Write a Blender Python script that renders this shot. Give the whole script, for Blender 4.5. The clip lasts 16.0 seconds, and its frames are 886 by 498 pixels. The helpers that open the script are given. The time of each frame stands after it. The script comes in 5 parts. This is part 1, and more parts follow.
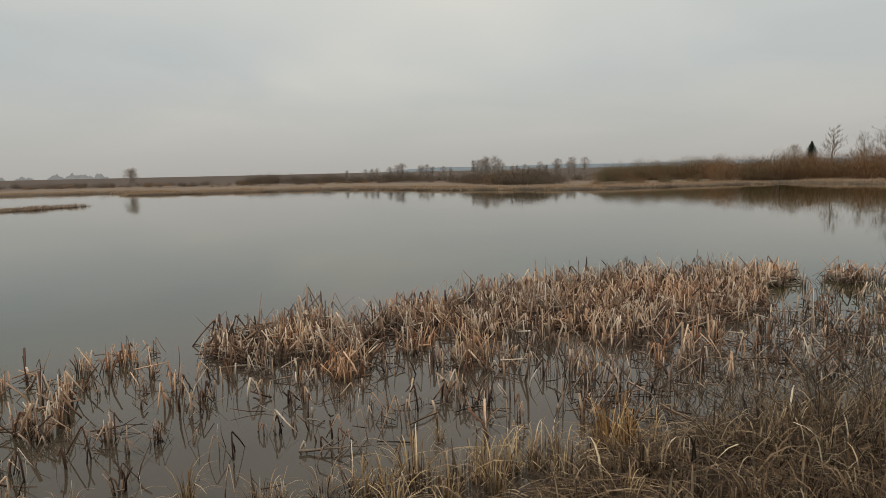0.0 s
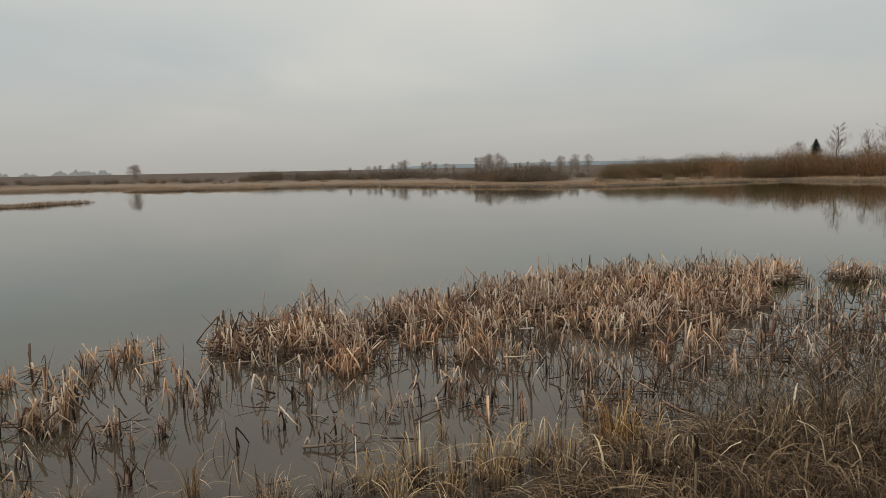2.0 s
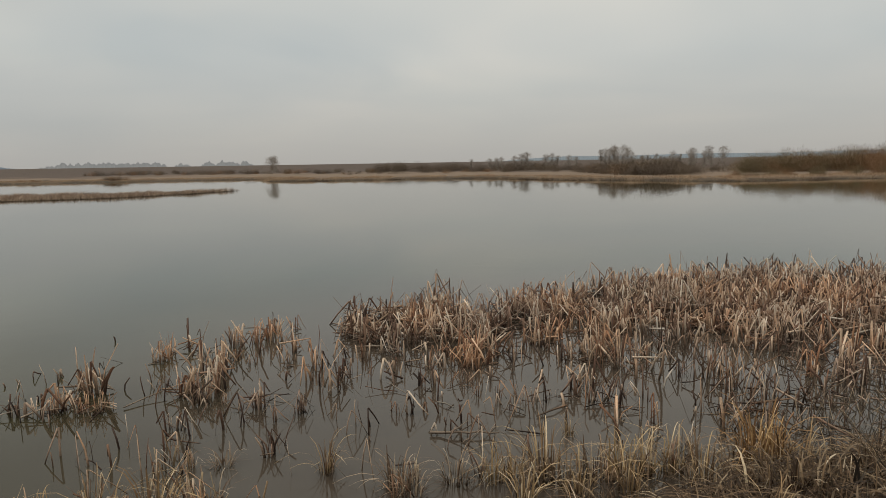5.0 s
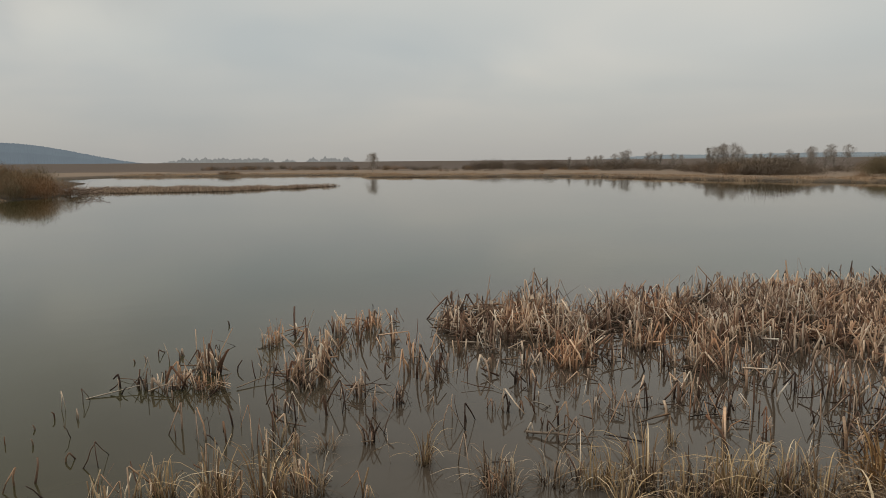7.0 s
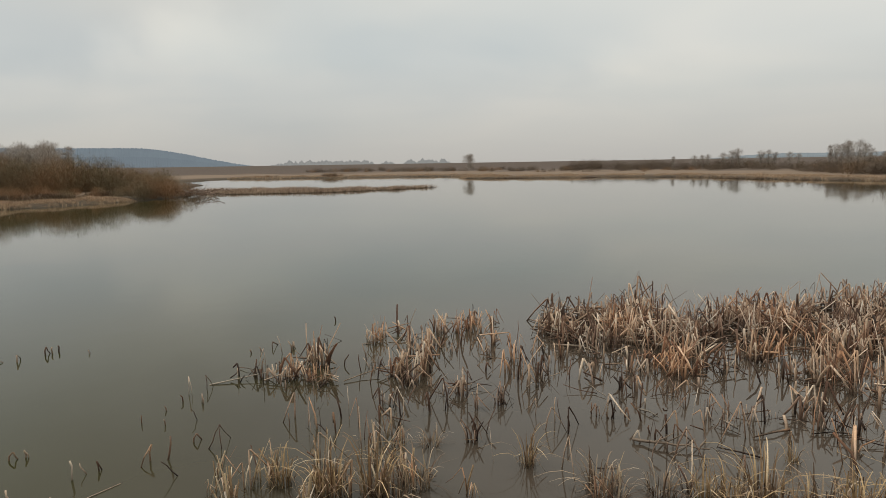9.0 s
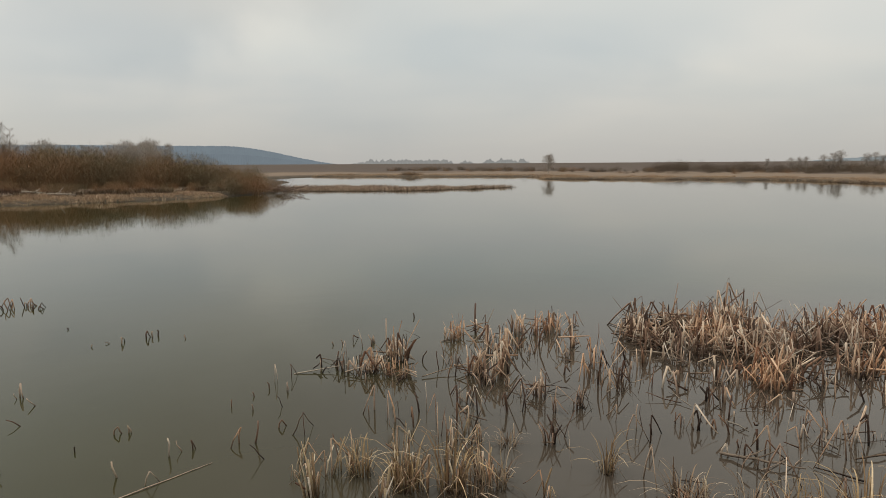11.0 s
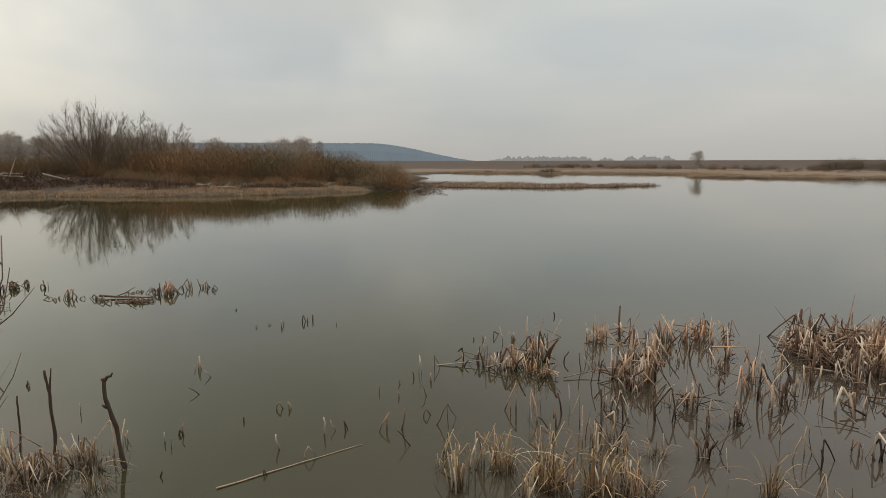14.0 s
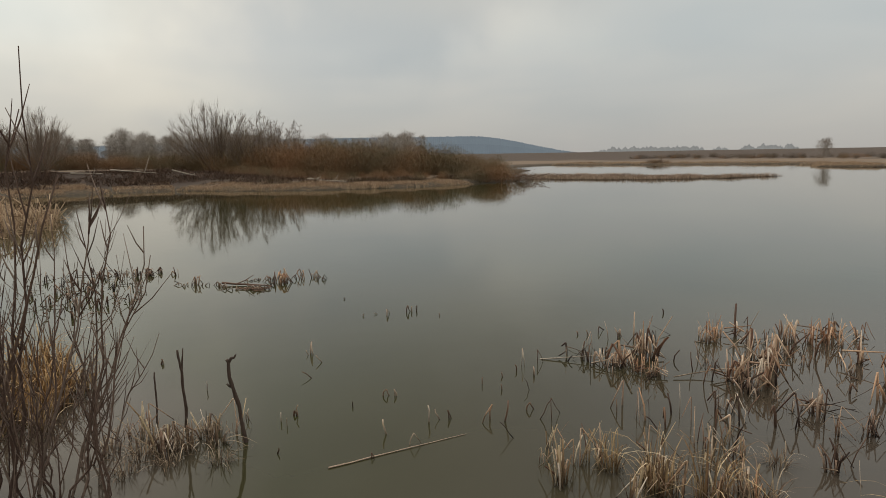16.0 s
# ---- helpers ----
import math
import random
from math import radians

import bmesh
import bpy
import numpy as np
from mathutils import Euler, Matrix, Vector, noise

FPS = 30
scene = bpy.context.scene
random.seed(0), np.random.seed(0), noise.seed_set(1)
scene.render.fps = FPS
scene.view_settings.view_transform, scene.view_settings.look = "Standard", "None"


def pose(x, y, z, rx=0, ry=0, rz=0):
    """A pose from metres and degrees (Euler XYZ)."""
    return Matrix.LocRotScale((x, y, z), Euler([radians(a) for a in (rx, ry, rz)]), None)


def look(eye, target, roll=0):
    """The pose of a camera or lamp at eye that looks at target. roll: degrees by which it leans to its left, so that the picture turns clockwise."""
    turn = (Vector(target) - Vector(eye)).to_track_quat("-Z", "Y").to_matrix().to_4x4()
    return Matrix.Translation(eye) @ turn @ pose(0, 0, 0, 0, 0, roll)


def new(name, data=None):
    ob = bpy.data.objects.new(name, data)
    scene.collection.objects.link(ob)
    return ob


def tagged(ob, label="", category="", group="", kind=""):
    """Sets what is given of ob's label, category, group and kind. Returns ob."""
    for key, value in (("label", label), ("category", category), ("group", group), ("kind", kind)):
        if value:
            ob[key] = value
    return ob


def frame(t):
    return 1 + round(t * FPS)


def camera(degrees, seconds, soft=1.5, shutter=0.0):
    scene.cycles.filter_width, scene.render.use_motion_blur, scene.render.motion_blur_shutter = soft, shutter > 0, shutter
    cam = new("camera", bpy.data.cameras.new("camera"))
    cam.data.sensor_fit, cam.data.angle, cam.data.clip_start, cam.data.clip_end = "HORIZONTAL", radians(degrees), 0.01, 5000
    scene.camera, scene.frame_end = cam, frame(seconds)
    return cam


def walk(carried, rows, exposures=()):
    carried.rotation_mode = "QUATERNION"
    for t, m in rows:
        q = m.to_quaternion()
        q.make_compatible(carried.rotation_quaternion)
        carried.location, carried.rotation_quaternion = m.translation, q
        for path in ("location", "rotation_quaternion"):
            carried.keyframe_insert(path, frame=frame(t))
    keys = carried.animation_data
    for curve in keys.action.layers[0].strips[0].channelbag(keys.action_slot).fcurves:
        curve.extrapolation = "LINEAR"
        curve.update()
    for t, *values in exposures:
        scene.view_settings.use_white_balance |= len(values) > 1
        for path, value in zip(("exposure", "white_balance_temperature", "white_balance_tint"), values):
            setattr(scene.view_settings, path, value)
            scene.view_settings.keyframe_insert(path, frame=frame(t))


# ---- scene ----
cam = camera(70.6, 16.0, soft=0.7)
PATH = [
    (0, (0.588, 0.369, 1.935), (0.542, 2.354, 1.693), -1.3),
    (0.5, (0.597, 0.368, 1.936), (0.571, 2.352, 1.689), -1.3),
    (1, (0.599, 0.366, 1.933), (0.579, 2.35, 1.684), -1.2),
    (1.5, (0.594, 0.367, 1.933), (0.563, 2.35, 1.682), -1.2),
    (2, (0.581, 0.362, 1.936), (0.526, 2.346, 1.685), -1.2),
    (2.5, (0.572, 0.356, 1.936), (0.467, 2.337, 1.684), -1.1),
    (3, (0.557, 0.354, 1.934), (0.4, 2.331, 1.68), -1.1),
    (3.5, (0.545, 0.354, 1.936), (0.33, 2.325, 1.68), -1.3),
    (4, (0.528, 0.354, 1.94), (0.245, 2.316, 1.677), -1.2),
    (6.5, (0.457, 0.341, 1.941), (-0.192, 2.213, 1.669), -0.6),
    (7, (0.447, 0.328, 1.943), (-0.268, 2.176, 1.669), -0.5),
    (7.5, (0.439, 0.314, 1.942), (-0.332, 2.14, 1.674), -0.6),
    (8, (0.424, 0.295, 1.945), (-0.422, 2.088, 1.68), -0.4),
    (8.5, (0.407, 0.279, 1.945), (-0.507, 2.038, 1.68), -0.6),
    (9, (0.393, 0.274, 1.945), (-0.595, 1.992, 1.678), -0.9),
    (9.5, (0.384, 0.267, 1.943), (-0.669, 1.947, 1.674), -0.9),
    (12, (0.337, 0.227, 1.937), (-0.962, 1.725, 1.673), -0.0),
    (12.5, (0.318, 0.208, 1.936), (-1.045, 1.648, 1.671), 0.1),
    (13, (0.304, 0.197, 1.944), (-1.106, 1.59, 1.677), 0.3),
    (13.5, (0.303, 0.199, 1.943), (-1.157, 1.538, 1.668), 0.1),
    (14, (0.286, 0.184, 1.942), (-1.216, 1.476, 1.668), -0.1),
    (14.5, (0.283, 0.185, 1.944), (-1.289, 1.39, 1.667), -0.2),
    (15, (0.273, 0.182, 1.939), (-1.335, 1.338, 1.658), -0.8),
    (15.5, (0.266, 0.169, 1.939), (-1.387, 1.258, 1.649), -1.0),
    (16, (0.272, 0.155, 1.94), (-1.416, 1.187, 1.646), -0.9),
]
walk(cam, [(t, look(eye, target, roll)) for t, eye, target, roll in PATH],
     exposures=[(0, 0.03), (4, 0.02), (6.5, -0.02), (8.5, -0.04), (8.8, 0.22), (9.5, 0.22), (12, 0.19), (14, 0.15), (15.5, 0.15), (16, 0.05)])

# ---------------------------------------------------------------- light
SUN_AZ, SUN_EL = 105.0, 52.0          # degrees to the left of +y, and up
az, el = radians(SUN_AZ), radians(SUN_EL)
SUN_DIR = Vector((-math.sin(az) * math.cos(el), math.cos(az) * math.cos(el), math.sin(el)))


def ramp_of(nt, stops):
    r = nt.nodes.new("ShaderNodeValToRGB")
    el_ = r.color_ramp.elements
    while len(el_) < len(stops):
        el_.new(0.5)
    for e_, (p, c) in zip(el_, stops):
        e_.position, e_.color = p, (*c, 1)
    return r


def build_world():
    w = bpy.data.worlds.new("overcast_sky")
    w.use_nodes = True
    scene.world = w
    nt = w.node_tree
    n, l = nt.nodes, nt.links
    n.clear()
    out = n.new("ShaderNodeOutputWorld")
    bg = n.new("ShaderNodeBackground")
    l.new(bg.outputs[0], out.inputs[0])
    sky = n.new("ShaderNodeTexSky")
    sky.sky_type = "NISHITA"
    sky.sun_disc = False
    sky.sun_elevation = el
    sky.sun_rotation = -az
    sky.air_density, sky.dust_density = 1.0, 2.0
    dim = n.new("ShaderNodeMix")
    dim.data_type = "RGBA"
    dim.blend_type = "MULTIPLY"
    dim.inputs[0].default_value = 1.0
    dim.inputs[7].default_value = (0.10, 0.10, 0.10, 1)
    l.new(sky.outputs[0], dim.inputs[6])
    tc = n.new("ShaderNodeTexCoord")
    sep = n.new("ShaderNodeSeparateXYZ")
    l.new(tc.outputs["Generated"], sep.inputs[0])

    def m(op, a, b=None, clamp=False):
        k = n.new("ShaderNodeMath")
        k.operation = op
        k.use_clamp = clamp
        for i, v in enumerate((a, b)):
            if v is None:
                continue
            if isinstance(v, (int, float)):
                k.inputs[i].default_value = v
            else:
                l.new(v, k.inputs[i])
        return k.outputs[0]

    # the cloud sheet, flat over the land: looked up on a plane overhead
    up = m("ADD", m("ABSOLUTE", sep.outputs[2]), 0.16)
    com = n.new("ShaderNodeCombineXYZ")
    l.new(m("DIVIDE", sep.outputs[0], up), com.inputs[0])
    l.new(m("DIVIDE", sep.outputs[1], up), com.inputs[1])
    na = n.new("ShaderNodeTexNoise")
    na.inputs["Scale"].default_value, na.inputs["Detail"].default_value = 0.62, 3.0
    na.inputs["Roughness"].default_value = 0.45
    na.inputs["Distortion"].default_value = 0.35
    l.new(com.outputs[0], na.inputs["Vector"])
    ramp = n.new("ShaderNodeValToRGB")
    r = ramp.color_ramp
    r.elements[0].position, r.elements[0].color = 0.34, (0.506, 0.524, 0.503, 1)
    r.elements[1].position, r.elements[1].color = 0.66, (0.640, 0.616, 0.556, 1)
    e = r.elements.new(0.50)
    e.color = (0.566, 0.566, 0.529, 1)
    l.new(na.outputs[0], ramp.inputs[0])
    # towards the horizon the sheet turns even, greyer and warmer
    low = n.new("ShaderNodeMapRange")
    low.inputs[1].default_value, low.inputs[2].default_value = 0.0, 0.16
    l.new(sep.outputs[2], low.inputs[0])
    hz = n.new("ShaderNodeMix")
    hz.data_type = "RGBA"
    hz.inputs[6].default_value = (0.500, 0.480, 0.448, 1)
    l.new(low.outputs[0], hz.inputs[0])
    l.new(ramp.outputs[0], hz.inputs[7])
    # the veiled sun brightens its side of the sheet
    dot = n.new("ShaderNodeVectorMath")
    dot.operation = "DOT_PRODUCT"
    l.new(tc.outputs["Generated"], dot.inputs[0])
    dot.inputs[1].default_value = SUN_DIR
    glow = m("POWER", m("MULTIPLY", m("ADD", dot.outputs["Value"], 1.0), 0.5, True), 12.0)
    # an overcast sheet is about twice as bright overhead as at the horizon
    high = m("ADD", m("MULTIPLY", m("MAXIMUM", sep.outputs[2], 0.0), 0.80), 0.91)
    # billows of the sheet: where they stand (degrees to the left of +y, degrees up), their half widths, and how much thinner the cloud is there
    bearing = m("MULTIPLY", m("ARCTAN2", m("MULTIPLY", sep.outputs[0], -1.0), sep.outputs[1]), 57.2958)
    height = m("MULTIPLY", m("ARCSINE", sep.outputs[2]), 57.2958)
    ragged = n.new("ShaderNodeTexNoise")
    ragged.inputs["Scale"].default_value, ragged.inputs["Detail"].default_value = 9.0, 3.0
    l.new(tc.outputs["Generated"], ragged.inputs["Vector"])
    shift = m("MULTIPLY", m("SUBTRACT", ragged.outputs[0], 0.5), 9.0)
    bearing, height = m("ADD", bearing, m("MULTIPLY", shift, 1.6)), m("ADD", height, m("MULTIPLY", shift, 0.6))
    billow = near_billow = 1.0
    # both at 26 degrees up are unseen, added to set the pond's brightness
    for a_, e_, wa, we, amp in ((90, 5.5, 7, 2.2, -0.10), (82, 5.0, 7, 2.6, 0.12), (66, 10, 11, 4.0, -0.14), (50, 9.5, 7, 2.6, 0.09), (26, 8.5, 11, 4.0, -0.05), (10, 6.5, 10, 2.5, 0.05),
                                (48, 4, 9, 5, -0.06), (93, 15, 13, 13, 0.32), (60, 26, 22, 12, -0.40), (0, 26, 24, 12, 0.10)):
        u_ = m("POWER", m("ABSOLUTE", m("DIVIDE", m("SUBTRACT", bearing, a_), wa)), 2.0)
        v_ = m("POWER", m("ABSOLUTE", m("DIVIDE", m("SUBTRACT", height, e_), we)), 2.0)
        billow = m("ADD", m("MULTIPLY", m("EXPONENT", m("MULTIPLY", m("ADD", u_, v_), -1.0)), amp), billow)
        if e_ < 20:
            near_billow = billow
    gain = m("MULTIPLY", m("MULTIPLY", m("ADD", m("MULTIPLY", glow, 0.24), 0.975), high), billow)
    sc = n.new("ShaderNodeVectorMath")
    sc.operation = "SCALE"
    l.new(hz.outputs[2], sc.inputs[0])
    l.new(gain, sc.inputs["Scale"])
    # thicker billows look bluer, thinner ones warmer
    cast = n.new("ShaderNodeMapRange")
    cast.inputs[1].default_value, cast.inputs[2].default_value = 0.84, 1.16
    l.new(near_billow, cast.inputs[0])
    hue = ramp_of(nt, [(0.0, (0.93, 1.0, 1.075)), (0.5, (0.992, 1.0, 1.008)), (1.0, (1.015, 1.0, 0.955))])
    l.new(cast.outputs[0], hue.inputs[0])
    tinted = n.new("ShaderNodeVectorMath")
    tinted.operation = "MULTIPLY"
    l.new(sc.outputs[0], tinted.inputs[0])
    l.new(hue.outputs[0], tinted.inputs[1])
    # and the sheet overhead is a little browner than at its rim
    rim = ramp_of(nt, [(0.18, (1.0, 1.0, 1.0)), (0.5, (1.02, 1.0, 0.94))])
    l.new(sep.outputs[2], rim.inputs[0])
    aloft = n.new("ShaderNodeVectorMath")
    aloft.operation = "MULTIPLY"
    l.new(tinted.outputs[0], aloft.inputs[0])
    l.new(rim.outputs[0], aloft.inputs[1])
    both = n.new("ShaderNodeMix")
    both.data_type = "RGBA"
    both.inputs[0].default_value = 0.92
    l.new(dim.outputs[2], both.inputs[6])
    l.new(aloft.outputs[0], both.inputs[7])
    l.new(both.outputs[2], bg.inputs[0])
    bg.inputs[1].default_value = SKY


SKY = 1.0
build_world()
sun = new("sun", bpy.data.lights.new("sun", "SUN"))
sun.data.energy, sun.data.angle, sun.data.color = 0.75, radians(20), (1.0, 0.95, 0.88)
sun.matrix_world = look(SUN_DIR * 50, (0, 0, 0))


# ---------------------------------------------------------------- materials
def shader(name, rough=0.9, spec=0.3):
    m = bpy.data.materials.new(name)
    m.use_nodes = True
    nt = m.node_tree
    b = nt.nodes["Principled BSDF"]
    b.inputs["Roughness"].default_value = rough
    b.inputs["Specular IOR Level"].default_value = spec
    return m, nt, b


def strand_material(name, stops, rough=0.8, grain=60.0, per="island", spec=0.3, wet=0.0, patch=0.0):
    """Dry stems, blades and twigs: each strand has its own tint, with fine grain along it."""
    m, nt, b = shader(name, rough, spec)
    r = ramp_of(nt, stops)
    if per == "island":
        g = nt.nodes.new("ShaderNodeNewGeometry")
        src = g.outputs["Random Per Island"]
    else:
        g = nt.nodes.new("ShaderNodeObjectInfo")
        src = g.outputs["Random"]
    nt.links.new(src, r.inputs[0])
    tc = nt.nodes.new("ShaderNodeTexCoord")
    no = nt.nodes.new("ShaderNodeTexNoise")
    no.inputs["Scale"].default_value, no.inputs["Detail"].default_value = grain, 3
    nt.links.new(tc.outputs["Object"], no.inputs["Vector"])
    mr = nt.nodes.new("ShaderNodeMapRange")
    mr.inputs[3].default_value, mr.inputs[4].default_value = 0.54, 1.24
    nt.links.new(no.outputs[0], mr.inputs[0])
    sc = nt.nodes.new("ShaderNodeVectorMath")
    sc.operation = "SCALE"
    nt.links.new(r.outputs[0], sc.inputs[0])
    nt.links.new(mr.outputs[0], sc.inputs["Scale"])
    colour = sc.outputs[0]
    if patch:
        # stands differ from place to place: rust-brown here, bleached grey there
        geo = nt.nodes.new("ShaderNodeNewGeometry")
        pn = nt.nodes.new("ShaderNodeTexNoise")
        pn.inputs["Scale"].default_value, pn.inputs["Detail"].default_value = patch, 2
        nt.links.new(geo.outputs["Position"], pn.inputs["Vector"])
        tint = ramp_of(nt, [(0.36, (0.82, 0.85, 0.88)), (0.5, (1.0, 0.98, 0.95)), (0.64, (1.10, 0.90, 0.75))])
        nt.links.new(pn.outputs[0], tint.inputs[0])
        pm = nt.nodes.new("ShaderNodeVectorMath")
        pm.operation = "MULTIPLY"
        nt.links.new(colour, pm.inputs[0])
        nt.links.new(tint.outputs[0], pm.inputs[1])
        colour = pm.outputs[0]
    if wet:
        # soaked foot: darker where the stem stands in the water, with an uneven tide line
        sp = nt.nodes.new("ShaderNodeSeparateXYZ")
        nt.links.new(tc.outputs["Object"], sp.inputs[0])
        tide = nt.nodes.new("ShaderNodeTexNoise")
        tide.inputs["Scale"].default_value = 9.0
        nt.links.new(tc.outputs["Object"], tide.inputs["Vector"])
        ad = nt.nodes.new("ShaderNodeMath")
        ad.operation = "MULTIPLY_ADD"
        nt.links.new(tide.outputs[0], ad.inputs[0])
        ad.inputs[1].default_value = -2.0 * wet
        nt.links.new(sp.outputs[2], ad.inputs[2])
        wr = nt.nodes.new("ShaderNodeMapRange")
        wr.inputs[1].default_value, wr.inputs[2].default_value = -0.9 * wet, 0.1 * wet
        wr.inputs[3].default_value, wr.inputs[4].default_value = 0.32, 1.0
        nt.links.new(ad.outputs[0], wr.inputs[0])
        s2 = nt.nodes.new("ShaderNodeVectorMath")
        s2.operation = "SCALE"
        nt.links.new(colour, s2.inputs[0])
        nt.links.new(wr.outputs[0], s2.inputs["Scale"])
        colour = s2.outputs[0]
    nt.links.new(colour, b.inputs["Base Color"])
    bp = nt.nodes.new("ShaderNodeBump")
    bp.inputs["Strength"].default_value, bp.inputs["Distance"].default_value = 0.35, 0.002
    nt.links.new(no.outputs[0], bp.inputs["Height"])
    nt.links.new(bp.outputs[0], b.inputs["Normal"])
    return m


TAN = [(0.0, (0.10, 0.055, 0.040)), (0.25, (0.26, 0.150, 0.100)), (0.45, (0.46, 0.305, 0.210)), (0.72, (0.66, 0.495, 0.370)), (1.0, (0.84, 0.73, 0.62))]
DARK = [(0.0, (0.034, 0.020, 0.015)), (0.45, (0.120, 0.068, 0.046)), (0.72, (0.33, 0.210, 0.150)), (1.0, (0.64, 0.50, 0.39))]
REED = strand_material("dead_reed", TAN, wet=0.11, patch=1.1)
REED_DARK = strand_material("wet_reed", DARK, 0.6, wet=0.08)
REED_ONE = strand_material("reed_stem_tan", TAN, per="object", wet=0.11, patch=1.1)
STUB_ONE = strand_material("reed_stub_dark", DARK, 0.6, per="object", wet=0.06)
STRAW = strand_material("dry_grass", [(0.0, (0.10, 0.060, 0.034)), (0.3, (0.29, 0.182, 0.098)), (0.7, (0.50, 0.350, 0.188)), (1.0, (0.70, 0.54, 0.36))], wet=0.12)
HAY = strand_material("old_grass", [(0.0, (0.022, 0.013, 0.008)), (0.5, (0.074, 0.043, 0.023)), (0.85, (0.192, 0.121, 0.068)), (1.0, (0.360, 0.273, 0.180))])
SHORE = strand_material("shore_reed", [(0.0, (0.142, 0.085, 0.052)), (0.35, (0.415, 0.273, 0.171)), (1.0, (0.623, 0.456, 0.308))], grain=20)
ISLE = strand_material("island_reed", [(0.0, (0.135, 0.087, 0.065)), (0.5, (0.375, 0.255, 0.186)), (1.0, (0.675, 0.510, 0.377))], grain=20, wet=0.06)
TWIG = strand_material("bare_twig", [(0.0, (0.13, 0.085, 0.066)), (0.6, (0.24, 0.160, 0.124)), (1.0, (0.40, 0.295, 0.235))], 0.75)
TWIG_ONE = strand_material("shoot_bark", [(0.0, (0.086, 0.053, 0.042)), (0.6, (0.180, 0.119, 0.092)), (1.0, (0.302, 0.234, 0.193))], 0.75, per="object")
HERB_ONE = strand_material("weed_stalk", [(0.0, (0.029, 0.022, 0.016)), (0.5, (0.086, 0.063, 0.043)), (0.75, (0.252, 0.180, 0.117)), (1.0, (0.468, 0.369, 0.261))], per="object")
WILLOW = strand_material("willow_scrub", [(0.0, (0.208, 0.132, 0.076)), (0.5, (0.228, 0.136, 0.071)), (1.0, (0.268, 0.143, 0.070))], grain=4, per="object")
SCRUB = strand_material("grey_scrub", [(0.0, (0.156, 0.121, 0.070)), (0.5, (0.177, 0.135, 0.076)), (1.0, (0.200, 0.145, 0.078))], grain=4, per="object")
# far bushes: scrub colour made more neutral to stand for distance haze
FARSCRUB = strand_material("far_scrub", [(0.0, (0.130, 0.098, 0.076)), (0.5, (0.150, 0.112, 0.083)), (1.0, (0.172, 0.128, 0.090))], grain=4, per="object")
BARK = strand_material("bark", [(0.0, (0.162, 0.124, 0.096)), (1.0, (0.276, 0.210, 0.162))], grain=12)
# bark of far trees, paled and greyed to put distance haze into the colour
HAZEBARK = strand_material("hazed_bark", [(0.0, (0.296, 0.260, 0.232)), (1.0, (0.404, 0.354, 0.310))], grain=12)
CHAR = strand_material("charred_grass", [(0.0, (0.046, 0.028, 0.021)), (0.7, (0.110, 0.069, 0.050)), (1.0, (0.200, 0.128, 0.090))], spec=0.12)
PINE = strand_material("conifer", [(0.0, (0.020, 0.028, 0.018)), (1.0, (0.035, 0.045, 0.028))])
FLOAT = strand_material("floating_reed", [(0.0, (0.46, 0.33, 0.25)), (1.0, (0.54, 0.40, 0.31))], 0.6, grain=14)
RUSSET = strand_material("russet_grass", [(0.0, (0.040, 0.022, 0.013)), (0.4, (0.132, 0.079, 0.044)), (0.8, (0.271, 0.180, 0.102)), (1.0, (0.409, 0.317, 0.218))])
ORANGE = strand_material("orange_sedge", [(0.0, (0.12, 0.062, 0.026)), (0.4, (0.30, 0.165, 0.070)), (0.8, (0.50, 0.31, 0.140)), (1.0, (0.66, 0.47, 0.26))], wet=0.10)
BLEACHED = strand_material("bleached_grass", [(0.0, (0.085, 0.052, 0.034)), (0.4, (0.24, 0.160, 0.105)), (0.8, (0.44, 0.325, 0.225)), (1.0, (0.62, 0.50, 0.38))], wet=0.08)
RUST = strand_material("rusty_reed", [(0.0, (0.12, 0.065, 0.045)), (0.6, (0.27, 0.155, 0.11)), (1.0, (0.46, 0.31, 0.24))], per="object")
DEADWOOD = strand_material("dead_wood", [(0.0, (0.060, 0.040, 0.031)), (1.0, (0.105, 0.072, 0.056))], grain=30)
PALEWOOD = strand_material("pale_wood", [(0.0, (0.36, 0.30, 0.24)), (1.0, (0.50, 0.43, 0.36))], grain=14)


